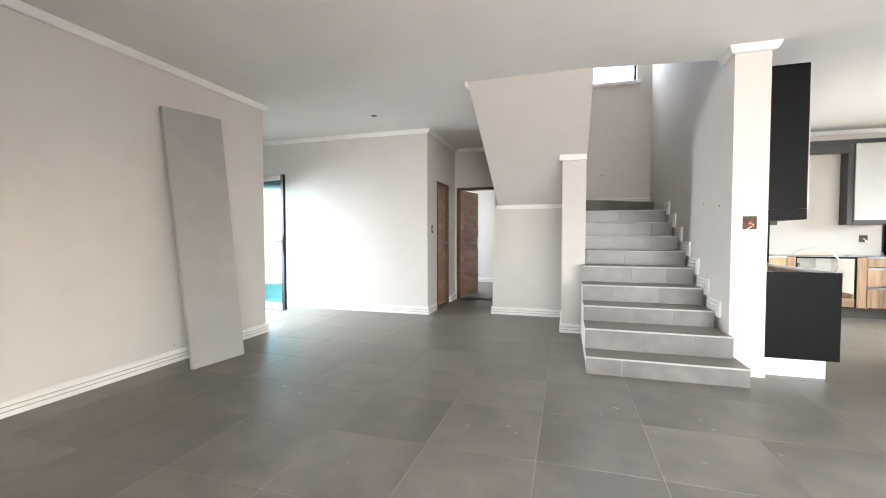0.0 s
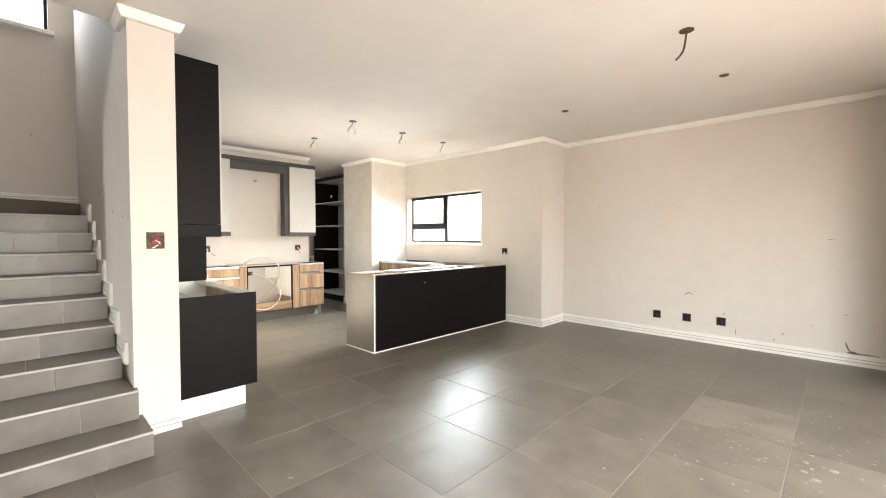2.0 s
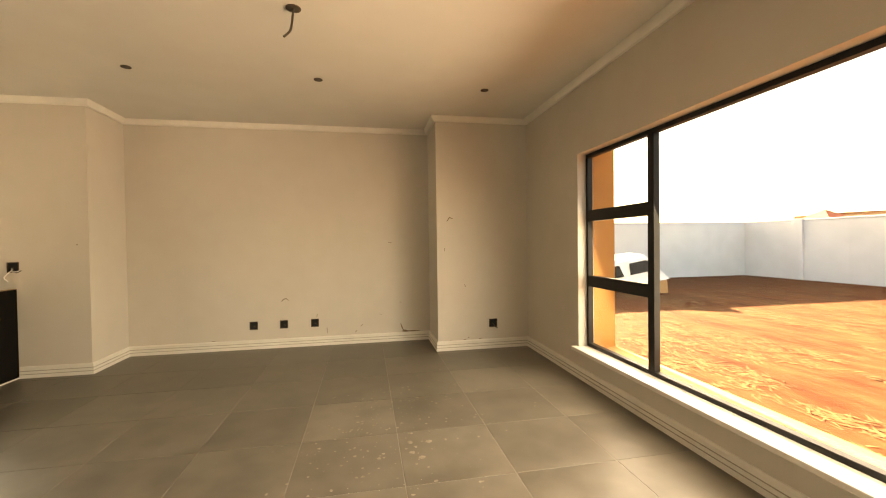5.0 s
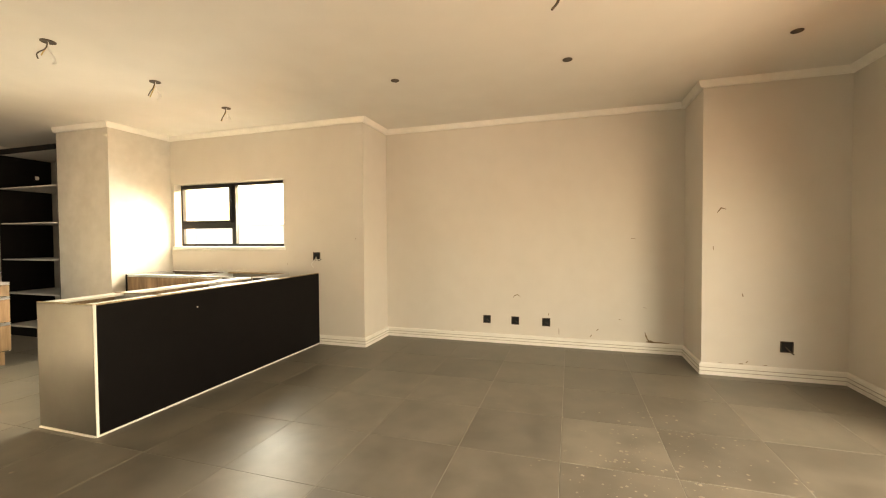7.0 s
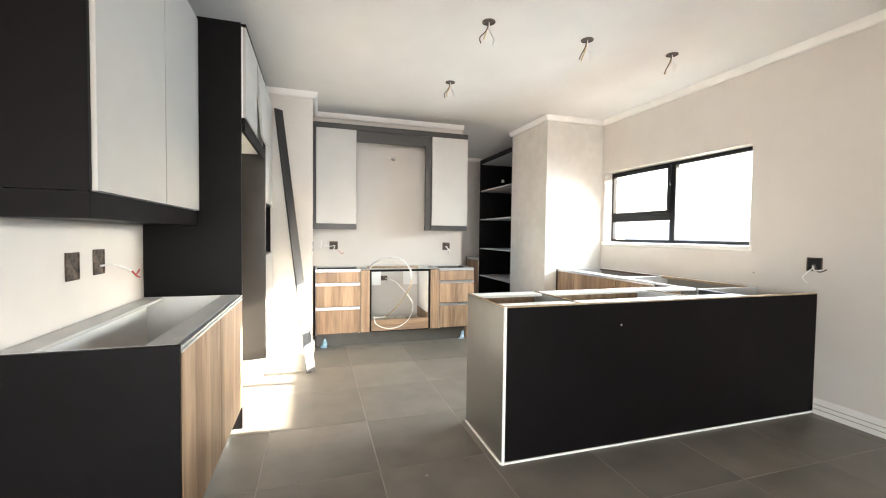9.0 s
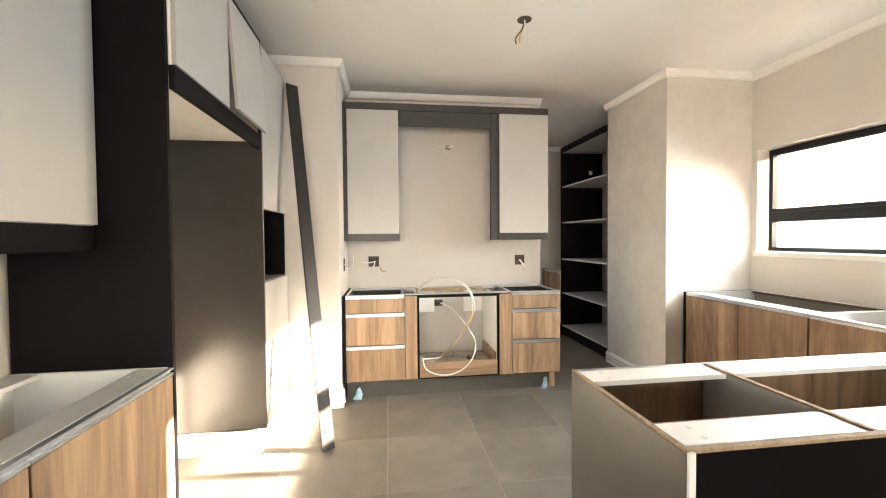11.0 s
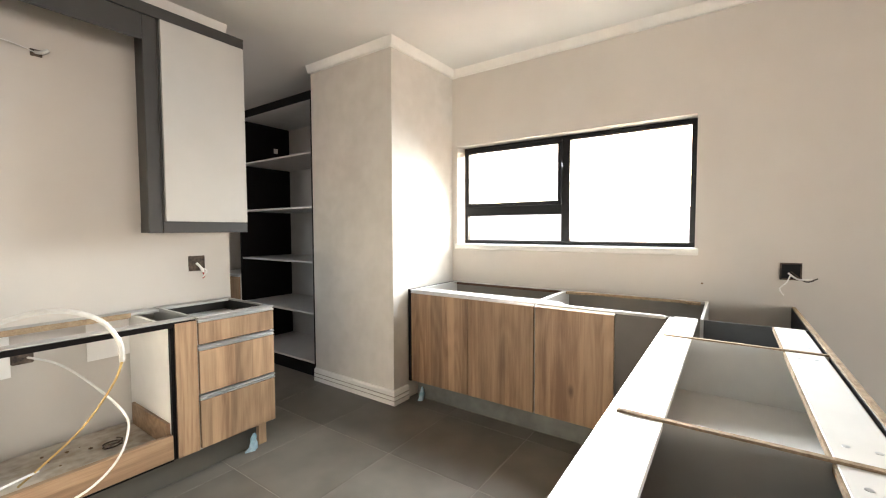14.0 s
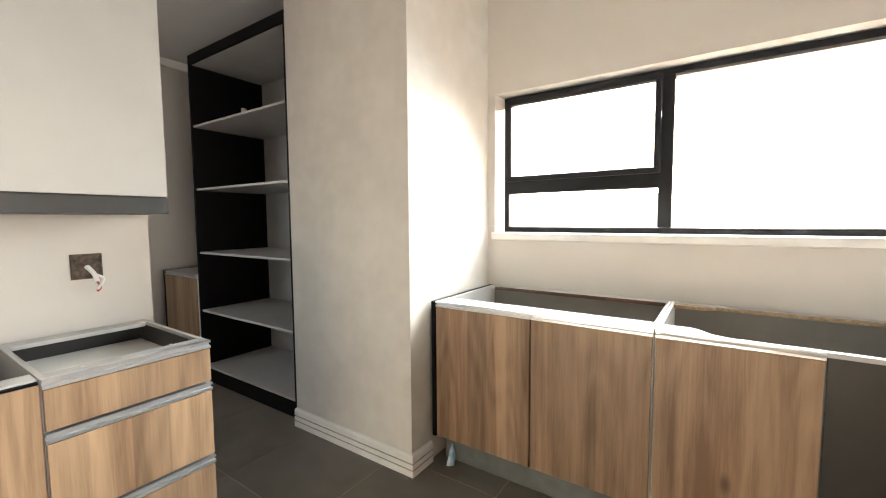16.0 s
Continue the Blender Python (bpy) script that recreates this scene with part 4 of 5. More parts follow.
for a, b, s in ((3.245, 3.71, "l"), (4.62, 5.1, "r")):
    upart("carcass", HU, (a + 0.004, b, 0.004, DU, 1.33, 2.478), M_FILL, c, "charcoal cabinet body")
    upart("light_rail", HU, (a + 0.002, b + 0.002, -0.004, DU, 1.325, 1.384), M_FILL, c)
    upart("door", HU, (a + 0.012, b - 0.004, -0.018, 0.0, 1.389, 2.482), M_DOOR, c, "light stone door")
upart("end_panel", HU, (3.212, 3.248, -0.01, DU, 1.325, 2.547), M_FILL, c)
upart("side_panel", HU, (4.553, 4.618, -0.002, 0.018, 1.325, 2.482), M_FILL, c, "charcoal side panel")
upart("bulkhead", HU, (3.248, 5.102, -0.01, 0.02, 2.485, 2.547), M_FILL, c, "charcoal top fascia")
upart("bridge", HU, (3.712, 4.551, -0.002, 0.018, 2.352, 2.483), M_FILL, c, "charcoal bridge panel")
upart("top_panel", HU, (3.248, 5.1, 0.021, DU, 2.49, 2.543), M_FILL, c)

# east run under the window
DE = 0.635
c = unit("base_cabinet", EAST, 6.47, 7.495, "open-topped base cabinet with two walnut doors", "east kitchen run")
carcass(c, EAST, 6.47, 7.485, DE, rails=(0.12, 0.06), rail_mat=M_SHELF, side=M_SHELF, inner=M_GREY)
upart("rail_edge", EAST, (6.49, 7.44, DE - 0.066, DE - 0.061, 0.853, 0.872), M_JAMB, c, "dark cut edge of the rail")
# Charcoal strip behind the doors, so that their gap reads as shade.
upart("mullion", EAST, (6.955, 6.975, 0.001, 0.05, 0.166, 0.855), M_DARK, c)
upart("end_panel", EAST, (7.487, 7.51, -0.02, DE, 0.15, 0.873), M_DARK, c, "charcoal end panel")
front(c, EAST, 6.965, 7.485, 0.155, 0.873)
front(c, EAST, 6.472, 6.965, 0.155, 0.873)
c = unit("sink_cabinet", EAST, 5.985, 6.468, "open-topped sink cabinet with a walnut door", "east kitchen run")
carcass(c, EAST, 5.56, 6.468, DE, rails=(0, 0.035), rail_mat=M_SHELF, side=M_SHELF, inner=M_GREY)
front(c, EAST, 5.985, 6.466, 0.155, 0.873)
upart("filler", EAST, (5.712, 5.983, -0.012, 0.002, 0.15, 0.868), M_FILL, c, "graphite filler panel")
# rails cut back in shallow curves to clear the sink bowl
bm = bmesh.new()
prism(bm, [(6.1, 5.73), (6.128, 5.74), (6.128, 6.24), (6.15, 6.29), (6.2, 6.33), (6.215, 6.36), (6.215, 6.45), (6.1, 6.45)], "z", 0.857, 0.8725)
part("front_rail", bm, M_SHELF, c, "pale rail cut back for the sink bowl")
bm = bmesh.new()
prism(bm, [(6.7, 5.6), (6.655, 5.6), (6.655, 5.66), (6.69, 5.72), (6.69, 6.28), (6.655, 6.34), (6.655, 6.45), (6.7, 6.45)], "z", 0.857, 0.8735)
part("cut_out_edge", bm, M_CHIP, c, "raw chipboard rim of the sink cut-out")
pl = unit("plinth_board", EAST, 5.8, 7.48, "dull grey plinth board under the window units", "", "plinth")
upart("board", EAST, (5.715, 7.48, 0.06, 0.076, 0.0, 0.147), M_PLINTH, pl)

# peninsula
DI = 0.6
c = unit("peninsula", ISLE, 4.231, 6.75, "charcoal-backed kitchen peninsula with an open top", "", "kitchen island")
bpart("back_panel", (4.25, 6.752, 5.138, 5.156, 0.012, 0.872), M_DARK, c, "charcoal back panel", 0.001)
bpart("edge_strip", (4.25, 6.752, 5.1385, 5.1555, 0.873, 0.881), M_CHIP, c, "raw chipboard top edge", 0)
bpart("edge_strip", (4.236, 4.252, 5.128, 5.137, 0.0, 0.88), M_MELAMINE, c, "white corner edging", 0.001)
bpart("edge_strip", (4.25, 6.752, 5.13, 5.14, 0.0, 0.011), M_MELAMINE, c, "white bottom edging", 0.001)
bpart("end_panel", (4.236, 4.25, 5.138, 5.692, 0.012, 0.874), M_ENDP, c, "taupe grey end panel", 0.001)
bpart("edge_strip", (4.2365, 4.2495, 5.139, 5.691, 0.875, 0.881), M_CHIP, c, "raw chipboard top edge", 0)
bpart("edge_strip", (4.228, 4.25, 5.14, 5.692, 0.0, 0.011), M_MELAMINE, c, "white bottom edging", 0.001)
for x, m in ((4.742, M_SHELF), (5.645, M_MELAMINE)):
    bpart("divider", (x, x + 0.016, 5.157, 5.689, 0.16, 0.872), m, c, "divider panel", 0)
    bpart("edge_strip", (x + 0.0005, x + 0.0155, 5.157, 5.689, 0.8725, 0.879), M_CHIP, c, "raw chipboard top edge", 0)
for a, b in ((4.251, 4.741), (4.759, 5.644), (5.662, 6.112)):
    bpart("front_rail", (a, b, 5.584, 5.69, 0.857, 0.874), M_MELAMINE, c, "white top rail")
    # Grey linings, graphite in the last bay, put the inside shade into the colour.
    bpart("back_lining", (a, b, 5.157, 5.163, 0.177, 0.856), M_FILL if a > 5.6 else M_SHELF, c, "inner back coloured for the shade inside", 0)
    bpart("back_rail", (a, b, 5.17, 5.28, 0.857, 0.874), M_MELAMINE, c, "white top rail")
    bpart("rail_edge", (a, b, 5.281, 5.286, 0.856, 0.873), M_CHIP, c, "dark cut edge of the rail", 0)
    # The last bay's bottom is graphite for the same shade.
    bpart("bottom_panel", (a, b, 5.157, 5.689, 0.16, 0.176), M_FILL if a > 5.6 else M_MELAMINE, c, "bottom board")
    for x in (a + 0.08, b - 0.08):
        for y in (5.61, 5.665, 5.2, 5.25):
            part("screw", disc(bmesh.new(), (x, y, 0.8738), 0.007, 0.0012, 8), M_ALU, c)
for a, b in ((4.25, 4.75), (4.752, 5.2), (5.202, 5.652), (5.654, 6.09)):
    front(c, ISLE, a, b, 0.155, 0.873)
bpart("inner_shelf", (4.759, 5.644, 5.166, 5.689, 0.636, 0.652), M_MELAMINE, c, "white inner shelf")
bpart("plinth", (4.26, 6.1, 5.61, 5.624, 0.0, 0.148), M_PLINTH, c)
# Graphite here too, as shade on the last bay's side.
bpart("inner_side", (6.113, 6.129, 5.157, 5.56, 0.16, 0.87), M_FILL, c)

part("chip", placed(disc(bmesh.new(), (0, 0, 0), 0.006, 0.001, 7), pose(5.02, 5.1375, 0.74, 90, 0, 0)), M_MELAMINE, c, "small white chip in the panel")

# pantry shelves
DP = 0.62
c = unit("pantry_shelf_unit", PANTRY, 8.48, 9.70, "tall charcoal pantry unit with empty grey shelves", "", "shelf unit")
for a, b in ((8.472, 8.5), (9.682, 9.70)):
    upart("side_panel", PANTRY, (a, b, 0.0, DP, 0.0, 2.56), M_DARK, c, "charcoal side panel")
upart("back_panel", PANTRY, (8.501, 9.681, DP - 0.02, DP, 0.1, 2.55), M_SHELF, c, "pale grey back")
upart("top_panel", PANTRY, (8.501, 9.681, 0.02, DP - 0.021, 2.49, 2.506), M_SHELF, c)
upart("fascia", PANTRY, (8.501, 9.681, 0.0, 0.018, 2.49, 2.56), M_DARK, c, "charcoal top fascia")
for z in (0.14, 0.59, 1.055, 1.55, 2.035):
    upart("shelf", PANTRY, (8.501, 9.681, 0.012, DP - 0.021, z - 0.016, z), M_SHELF, c, "pale grey melamine shelf")
upart("plinth", PANTRY, (8.501, 9.681, 0.03, 0.046, 0.0, 0.123), M_DARK, c)
upart("bracket", PANTRY, (9.66, 9.68, 0.4, 0.44, 2.2, 2.25), M_MELAMINE, c, "small white bracket")
c = unit("base_cabinet", PANTRY, 9.71, 10.28, "walnut base cabinet with grey top in the scullery", "scullery units")
carcass(c, PANTRY, 9.71, 10.26, DP, rails=(0.54, 0), rail_mat=M_SHELF)
front(c, PANTRY, 9.715, 10.255, 0.155, 0.868)
upart("end_panel", PANTRY, (10.262, 10.284, -0.018, DP, 0.0, 0.873), M_DARK, c, "charcoal end panel")

# ---- loose things ----
bm = bmesh.new()
low = [Vector((-2.471, 3.438, 0.001)), Vector((-2.396, 3.958, 0.001))]
top = [Vector((-2.84, 3.466, 2.35)), Vector((-2.84, 4.055, 2.36))]
front4 = [low[0], low[1], top[1], top[0]]
nrm = (low[1] - low[0]).cross(top[0] - low[0]).normalized()
nrm = nrm if nrm.x < 0 else -nrm
front4[2] = front4[2] - nrm * (front4[2] - front4[0]).dot(nrm)
vf = [bm.verts.new(p) for p in front4]
vb = [bm.verts.new(p + nrm * 0.042 + Vector((0, 0, 0.004 if k < 2 else 0.0))) for k, p in enumerate(front4)]
for v in vf[2:] + vb[2:]:
    v.co.x += 0.045
bm.faces.new(vf)
bm.faces.new(vb[::-1])
for k in range(4):
    bm.faces.new((vf[k], vf[(k + 1) % 4], vb[(k + 1) % 4], vb[k]))
bmesh.ops.bevel(bm, geom=bm.edges[:], offset=0.003, segments=2, affect="EDGES")
brd = thing("leaning_board", (-2.45, 3.7, 0), "tall grey-white board leaning against the wall", "board")
part("slab", bm, M_BOARD, brd)
for k, (f, g) in enumerate(((0.885, 0.2), (0.885, 0.27))):
    p = low[0].lerp(low[1], g).lerp(top[0].lerp(top[1], g), f) + Vector((0.046 * f, 0, 0))
    part("pencil_mark", placed(box(bmesh.new(), -0.001, 0.0015, -0.012, 0.012, -0.02, 0.02), Matrix.Translation(p) @ pose(0, 0, 0, 0, -9, 0)), M_SCUFF, brd)

a, b = Vector((3.212, 6.99, 0.002)), Vector((2.888, 7.625, 2.525))
up = (b - a).normalized()
sidev = Vector((0.8, 0.6, 0)).normalized()
sidev = (sidev - up * sidev.dot(up)).normalized()
nv = up.cross(sidev)
bm = bmesh.new()
box(bm, -0.043, 0.043, -0.009, 0.009, 0, (b - a).length, 0.001)
fm = Matrix((sidev, nv, up)).transposed().to_4x4()
fm.translation = a
st = thing("leaning_strip", a[:], "long charcoal filler strip leaning by the tall cabinets", "filler strip")
part("board", placed(bm, fm), M_STRIP, st)
part("edge_strip", placed(box(bmesh.new(), 0.0432, 0.044, -0.0085, 0.0085, 0.002, (b - a).length - 0.002), fm), M_CHIP, st, "raw cut edge")

# ---- cables, conduit boxes and light points ----
def cable(parent, pts, r, m, label=""):
    return part("cable", tube(bmesh.new(), pts, r), m, parent, label)


def light_point(x, y, kind):
    p = thing("ceiling_light_point", (x, y, H), ("bare ceiling light point with hanging cable ends" if kind != "hole" else "small empty downlight hole in the ceiling"), "light point", "ceiling light points")
    bm = bmesh.new()
    seg = 20
    r0, r1 = (0.034, 0.046) if kind != "hole" else (0.03, 0.038)
    rings = [[bm.verts.new((x + r * math.cos(2 * math.pi * k / seg), y + r * math.sin(2 * math.pi * k / seg), H - h)) for k in range(seg)] for r, h in ((r1, 0.0), (r1, 0.005), (r0, 0.005), (r0 - 0.004, 0.0))]
    for q0, q1 in zip(rings, rings[1:]):
        for k in range(seg):
            bm.faces.new((q0[k], q0[(k + 1) % seg], q1[(k + 1) % seg], q1[k]))
    part("rim", bm, M_BOX, p, "rough dark rim of the hole")
    # Dark disc on the ceiling face paints the shade inside the hole.
    part("recess", disc(bmesh.new(), (x, y, H - 0.003), r0, 0.002), M_WIREB, p)
    z = H - 0.004
    rnd = random.Random(int(x * 100 + y * 1000))
    if kind == "hole":
        return
    if kind == "hook":
        cable(p, [(x, y, z), (x - 0.005, y + 0.01, z - 0.1), (x - 0.02, y + 0.02, z - 0.15), (x - 0.05, y + 0.05, z - 0.2)], 0.007, M_WIREB)
        cable(p, [(x + 0.01, y, z), (x + 0.004, y + 0.016, z - 0.1), (x - 0.012, y + 0.03, z - 0.16)], 0.004, M_WIREY)
        return
    for m, dx, dy, ln in ((M_WIREB, -0.05, 0.02, 0.15), (M_WIREY, -0.02, 0.03, 0.12), (M_WIREW, 0.03, -0.02, 0.15), (M_WIREW, 0.045, 0.02, 0.12)):
        ln *= 0.8 + 0.4 * rnd.random()
        cable(p, [(x, y, z), (x + dx * 0.3, y + dy * 0.3, z - ln * 0.4), (x + dx * (0.6 + 0.6 * rnd.random()), y + dy, z - ln * 0.75), (x + dx * 0.9, y + dy * 1.5, z - ln)], 0.0042, m)


for x, y, k in ((4.389, 5.762, "wires"), (5.188, 5.764, "wires"), (5.982, 5.754, "wires"), (4.487, 6.903, "wires"), (4.759, 2.206, "hook"),
                (5.844, 3.685, "hole"), (5.878, 2.181, "hole"), (5.9, 0.637, "hole"), (-1.741, 5.549, "hole")):
    light_point(x, y, k)


def conduit_box(place, out, wires=(), w=0.1, h=0.1, label="empty conduit box cut into the plaster"):
    """A square metal back box on the wall, with a ragged rim and a flat dark plate that paints its shaded hollow; out
    is the wall's normal.
    """
    p = Vector(place)
    o = Vector(out)
    sd = Vector((-o.y, o.x, 0))
    t = thing("conduit_box", place, label, "conduit box", "conduit boxes")
    m = Matrix((sd, Vector((0, 0, 1)), o)).transposed().to_4x4()
    m.translation = p
    rim = bmesh.new()
    for b in ((-w / 2, w / 2, h / 2 - 0.008, h / 2), (-w / 2, w / 2, -h / 2, -h / 2 + 0.008), (-w / 2, -w / 2 + 0.008, -h / 2 + 0.008, h / 2 - 0.008), (w / 2 - 0.008, w / 2, -h / 2 + 0.008, h / 2 - 0.008)):
        box(rim, *b, -0.002, 0.006, 0.0015)
    part("rim", placed(rim, m), M_BOX, t, "ragged plastered rim")
    # Flat plate, black on west-facing walls for the shaded hollow, brown elsewhere.
    part("inside", placed(box(bmesh.new(), -w / 2 + 0.008, w / 2 - 0.008, -h / 2 + 0.008, h / 2 - 0.008, -0.004, 0.002), m), M_FRAME if out[0] < 0 else M_BOX, t, "flat plate for the box's shaded hollow")
    for mt, r, pts in wires:
        cable(t, [m @ Vector(q) for q in pts], r, mt)
    return t


curl = [(0, 0, 0.002), (0.01, -0.02, 0.03), (0.0, -0.05, 0.045), (0.012, -0.075, 0.03)]
for y in (3.151, 2.80, 2.432):
    conduit_box((XN, y, 0.285), (-1, 0, 0), [(M_WIREB, 0.004, [(0, 0, 0.002), (0.012, -0.01, 0.014), (0.026, -0.018, 0.01)])], 0.095, 0.1)
conduit_box((XS, 0.3, 0.3), (-1, 0, 0), [(M_WIREB, 0.006, [(-0.01, 0, 0.002), (0.01, -0.03, 0.03), (0.045, -0.06, 0.02)])])
conduit_box((XE, 5.165, 1.087), (-1, 0, 0), [(M_WIREW, 0.005, [(-0.01, -0.01, 0.002), (0.03, -0.04, 0.05), (0.09, -0.035, 0.06)]), (M_WIREW, 0.004, [(0, -0.02, 0.002), (-0.02, -0.06, 0.04), (-0.05, -0.1, 0.04), (-0.03, -0.14, 0.02)]), (M_WIREB, 0.004, [(0, 0, 0.002), (0.06, -0.05, 0.06), (0.11, -0.03, 0.06)])], label="open conduit box with loose cable ends above the peninsula")
conduit_box((2.13, 4.66, 1.285), (0, -1, 0), [(M_WIRER, 0.006, [(0.02, 0.02, 0.002), (-0.02, -0.01, 0.02), (0.03, -0.03, 0.02)]), (M_WIREW, 0.004, [(0, 0, 0.002), (0.02, -0.02, 0.02), (-0.02, -0.05, 0.015)])], 0.1, 0.11, "open conduit box with red wires on the stair pier")
conduit_box((2.26, 5.25, 1.115), (1, 0, 0), (), 0.1, 0.12)
conduit_box((2.26, 5.473, 1.121), (1, 0, 0), [(M_WIREW, 0.005, [(0.01, -0.02, 0.002), (0.05, -0.02, 0.05), (0.16, -0.06, 0.08)]), (M_WIRER, 0.0045, [(0.15, -0.056, 0.079), (0.2, -0.08, 0.08), (0.26, -0.06, 0.075)]), (M_WIRER, 0.0045, [(0.15, -0.058, 0.081), (0.2, -0.09, 0.085), (0.25, -0.1, 0.08)])], 0.1, 0.12, "conduit box with a white cable and red ends")
conduit_box((3.465, YN, 1.125), (0, -1, 0), [(M_WIREW, 0.005, curl), (M_WIREW, 0.004, [(0.02, 0, 0.002), (-0.05, -0.01, 0.05), (-0.11, -0.0, 0.05)][::-1]), (M_WIRER, 0.004, [(0.06, -0.06, 0.03), (0.09, -0.1, 0.04), (0.12, -0.09, 0.035)])], label="open conduit box with short wires over the drawers")
conduit_box((4.93, YN, 1.12), (0, -1, 0), [(M_WIREW, 0.009, [(0, 0, 0.002), (0.015, -0.03, 0.03), (0.02, -0.06, 0.04)]), (M_WIREW, 0.006, [(0.01, -0.03, 0.03), (0.04, -0.05, 0.045), (0.02, -0.09, 0.04)]), (M_WIRER, 0.004, [(0.02, -0.06, 0.04), (0.03, -0.085, 0.04), (0.02, -0.1, 0.035)])], label="open conduit box with curled wires over the drawers")
conduit_box((3.22, 8.0, 1.12), (1, 0, 0), [(M_WIREW, 0.004, [(0, 0, 0.002), (-0.06, -0.03, 0.06), (-0.12, 0.02, 0.09), (-0.13, 0.08, 0.09)])], 0.05, 0.11)
t = thing("extractor_cable", (4.21, YN, 2.24), "small hole with white cable for the extractor", "cable")
# Flat dark patch in place of a shaded hole.
part("hole", box(bmesh.new(), 4.18, 4.225, YN - 0.003, YN + 0.002, 2.22, 2.255), M_BOX, t)
cable(t, [(4.2, YN, 2.24), (4.22, YN - 0.04, 2.235), (4.24, YN - 0.05, 2.25)], 0.009, M_WIREW)
cable(t, [(4.2, YN, 2.24), (4.12, YN - 0.03, 2.25), (4.05, YN - 0.02, 2.26)], 0.003, M_WIREW)
# flexible hose and cable hanging out of the oven housing
t = thing("oven_cable", (4.1, 7.9, 0.22), "looped white hose and cable in the empty oven housing", "cable")
yo = 7.75
cable(t, [(3.86, 8.0, 0.86), (3.93, 7.9, 0.95), (4.1, yo + 0.05, 1.0), (4.24, yo, 0.95), (4.31, yo - 0.02, 0.84), (4.32, yo - 0.02, 0.74)], 0.0115, M_HOSE, "thick grey-white hose")
cable(t, [(4.1, 8.33, 0.71), (4.18, 8.15, 0.69), (4.25, 7.95, 0.62), (4.32, yo - 0.01, 0.5), (4.33, yo - 0.02, 0.4), (4.28, yo - 0.03, 0.29), (4.17, yo - 0.04, 0.215), (4.03, yo - 0.04, 0.2), (3.91, yo - 0.03, 0.25), (3.885, yo, 0.33)], 0.0055, M_WIREW, "thin white cable")
cable(t, [(4.32, yo - 0.02, 0.74), (4.29, yo, 0.64), (4.19, yo + 0.06, 0.46), (4.06, yo + 0.14, 0.31), (4.0, yo + 0.2, 0.235)], 0.005, M_WIREY, "yellow cable")
cable(t, [(3.885, yo, 0.33), (3.95, yo + 0.1, 0.3), (4.06, yo + 0.16, 0.29)], 0.0055, M_WIREW)
part("outlet", box(bmesh.new(), 4.05, 4.13, 8.31, 8.34, 0.68, 0.74, 0.004), M_BOX, t, "small grey outlet")
# switch plate beside the brown door
sw = thing("light_switch", (-1.3, 6.62, 1.27), "dark grey light switch plate on the corridor wall", "light switch")
bpart("plate", (-1.3, -1.292, 6.575, 6.645, 1.215, 1.335), M_FILL, sw, bev=0.002)
bpart("rocker", (-1.292, -1.288, 6.595, 6.625, 1.25, 1.3), M_SILVER, sw, bev=0.001)

# scuffs and chips on the plaster, dust spilt on the tiles
def scuff(place, out, pts, r):
    p = Vector(place)
    bm = bmesh.new()
    o = Vector(out)
    sd = Vector((-o.y, o.x, 0))
    rim = [bm.verts.new(p + sd * (r * a) + Vector((0, 0, r * b)) + o * 0.0015) for a, b in pts]
    base = [bm.verts.new(v.co - o * 0.003) for v in rim]
    bm.faces.new(rim)
    for k in range(len(rim)):
        j = (k + 1) % len(rim)
        bm.faces.new((rim[k], rim[j], base[j], base[k]))
    return solo("plaster_scuff", bm, M_SCUFF, "small brown chip in the wall plaster", "scuff", "plaster scuffs", "structure")


rnd = random.Random(4)
def blot(n=7, squash=1.0, tilt=0.0):
    out = []
    for k in range(n):
        a = 2 * math.pi * k / n
        q = 0.6 + 0.6 * rnd.random()
        x, y = q * math.cos(a), q * math.sin(a) * squash
        out.append((x * math.cos(tilt) - y * math.sin(tilt), x * math.sin(tilt) + y * math.cos(tilt)))
    return out


def stroke(x, pts, w):
    """A thin brown scrape on a wall that faces west, through (y, z) points, tapering to its ends."""
    bm = bmesh.new()
    P = [Vector((0, y, z)) for y, z in pts]
    rows = []
    for k, p in enumerate(P):
        d = (P[min(k + 1, len(P) - 1)] - P[max(k - 1, 0)]).normalized()
        side = Vector((0, -d.z, d.y)) * w * (0.35 if k in (0, len(P) - 1) else 0.7 + 0.5 * rnd.random())
        rows.append([bm.verts.new((x + o, *(p + f * side)[1:])) for o, f in ((-0.0015, 1), (-0.0015, -1), (0.002, -1), (0.002, 1))])
    for r0, r1 in zip(rows, rows[1:]):
        for i in range(4):
            bm.faces.new((r0[i], r0[(i + 1) % 4], r1[(i + 1) % 4], r1[i]))
    bm.faces.new(rows[0][::-1])
    bm.faces.new(rows[-1])
    return solo("plaster_scuff", bm, M_SCUFF, "thin brown scrape in the wall plaster", "scuff", "plaster scuffs", "structure")


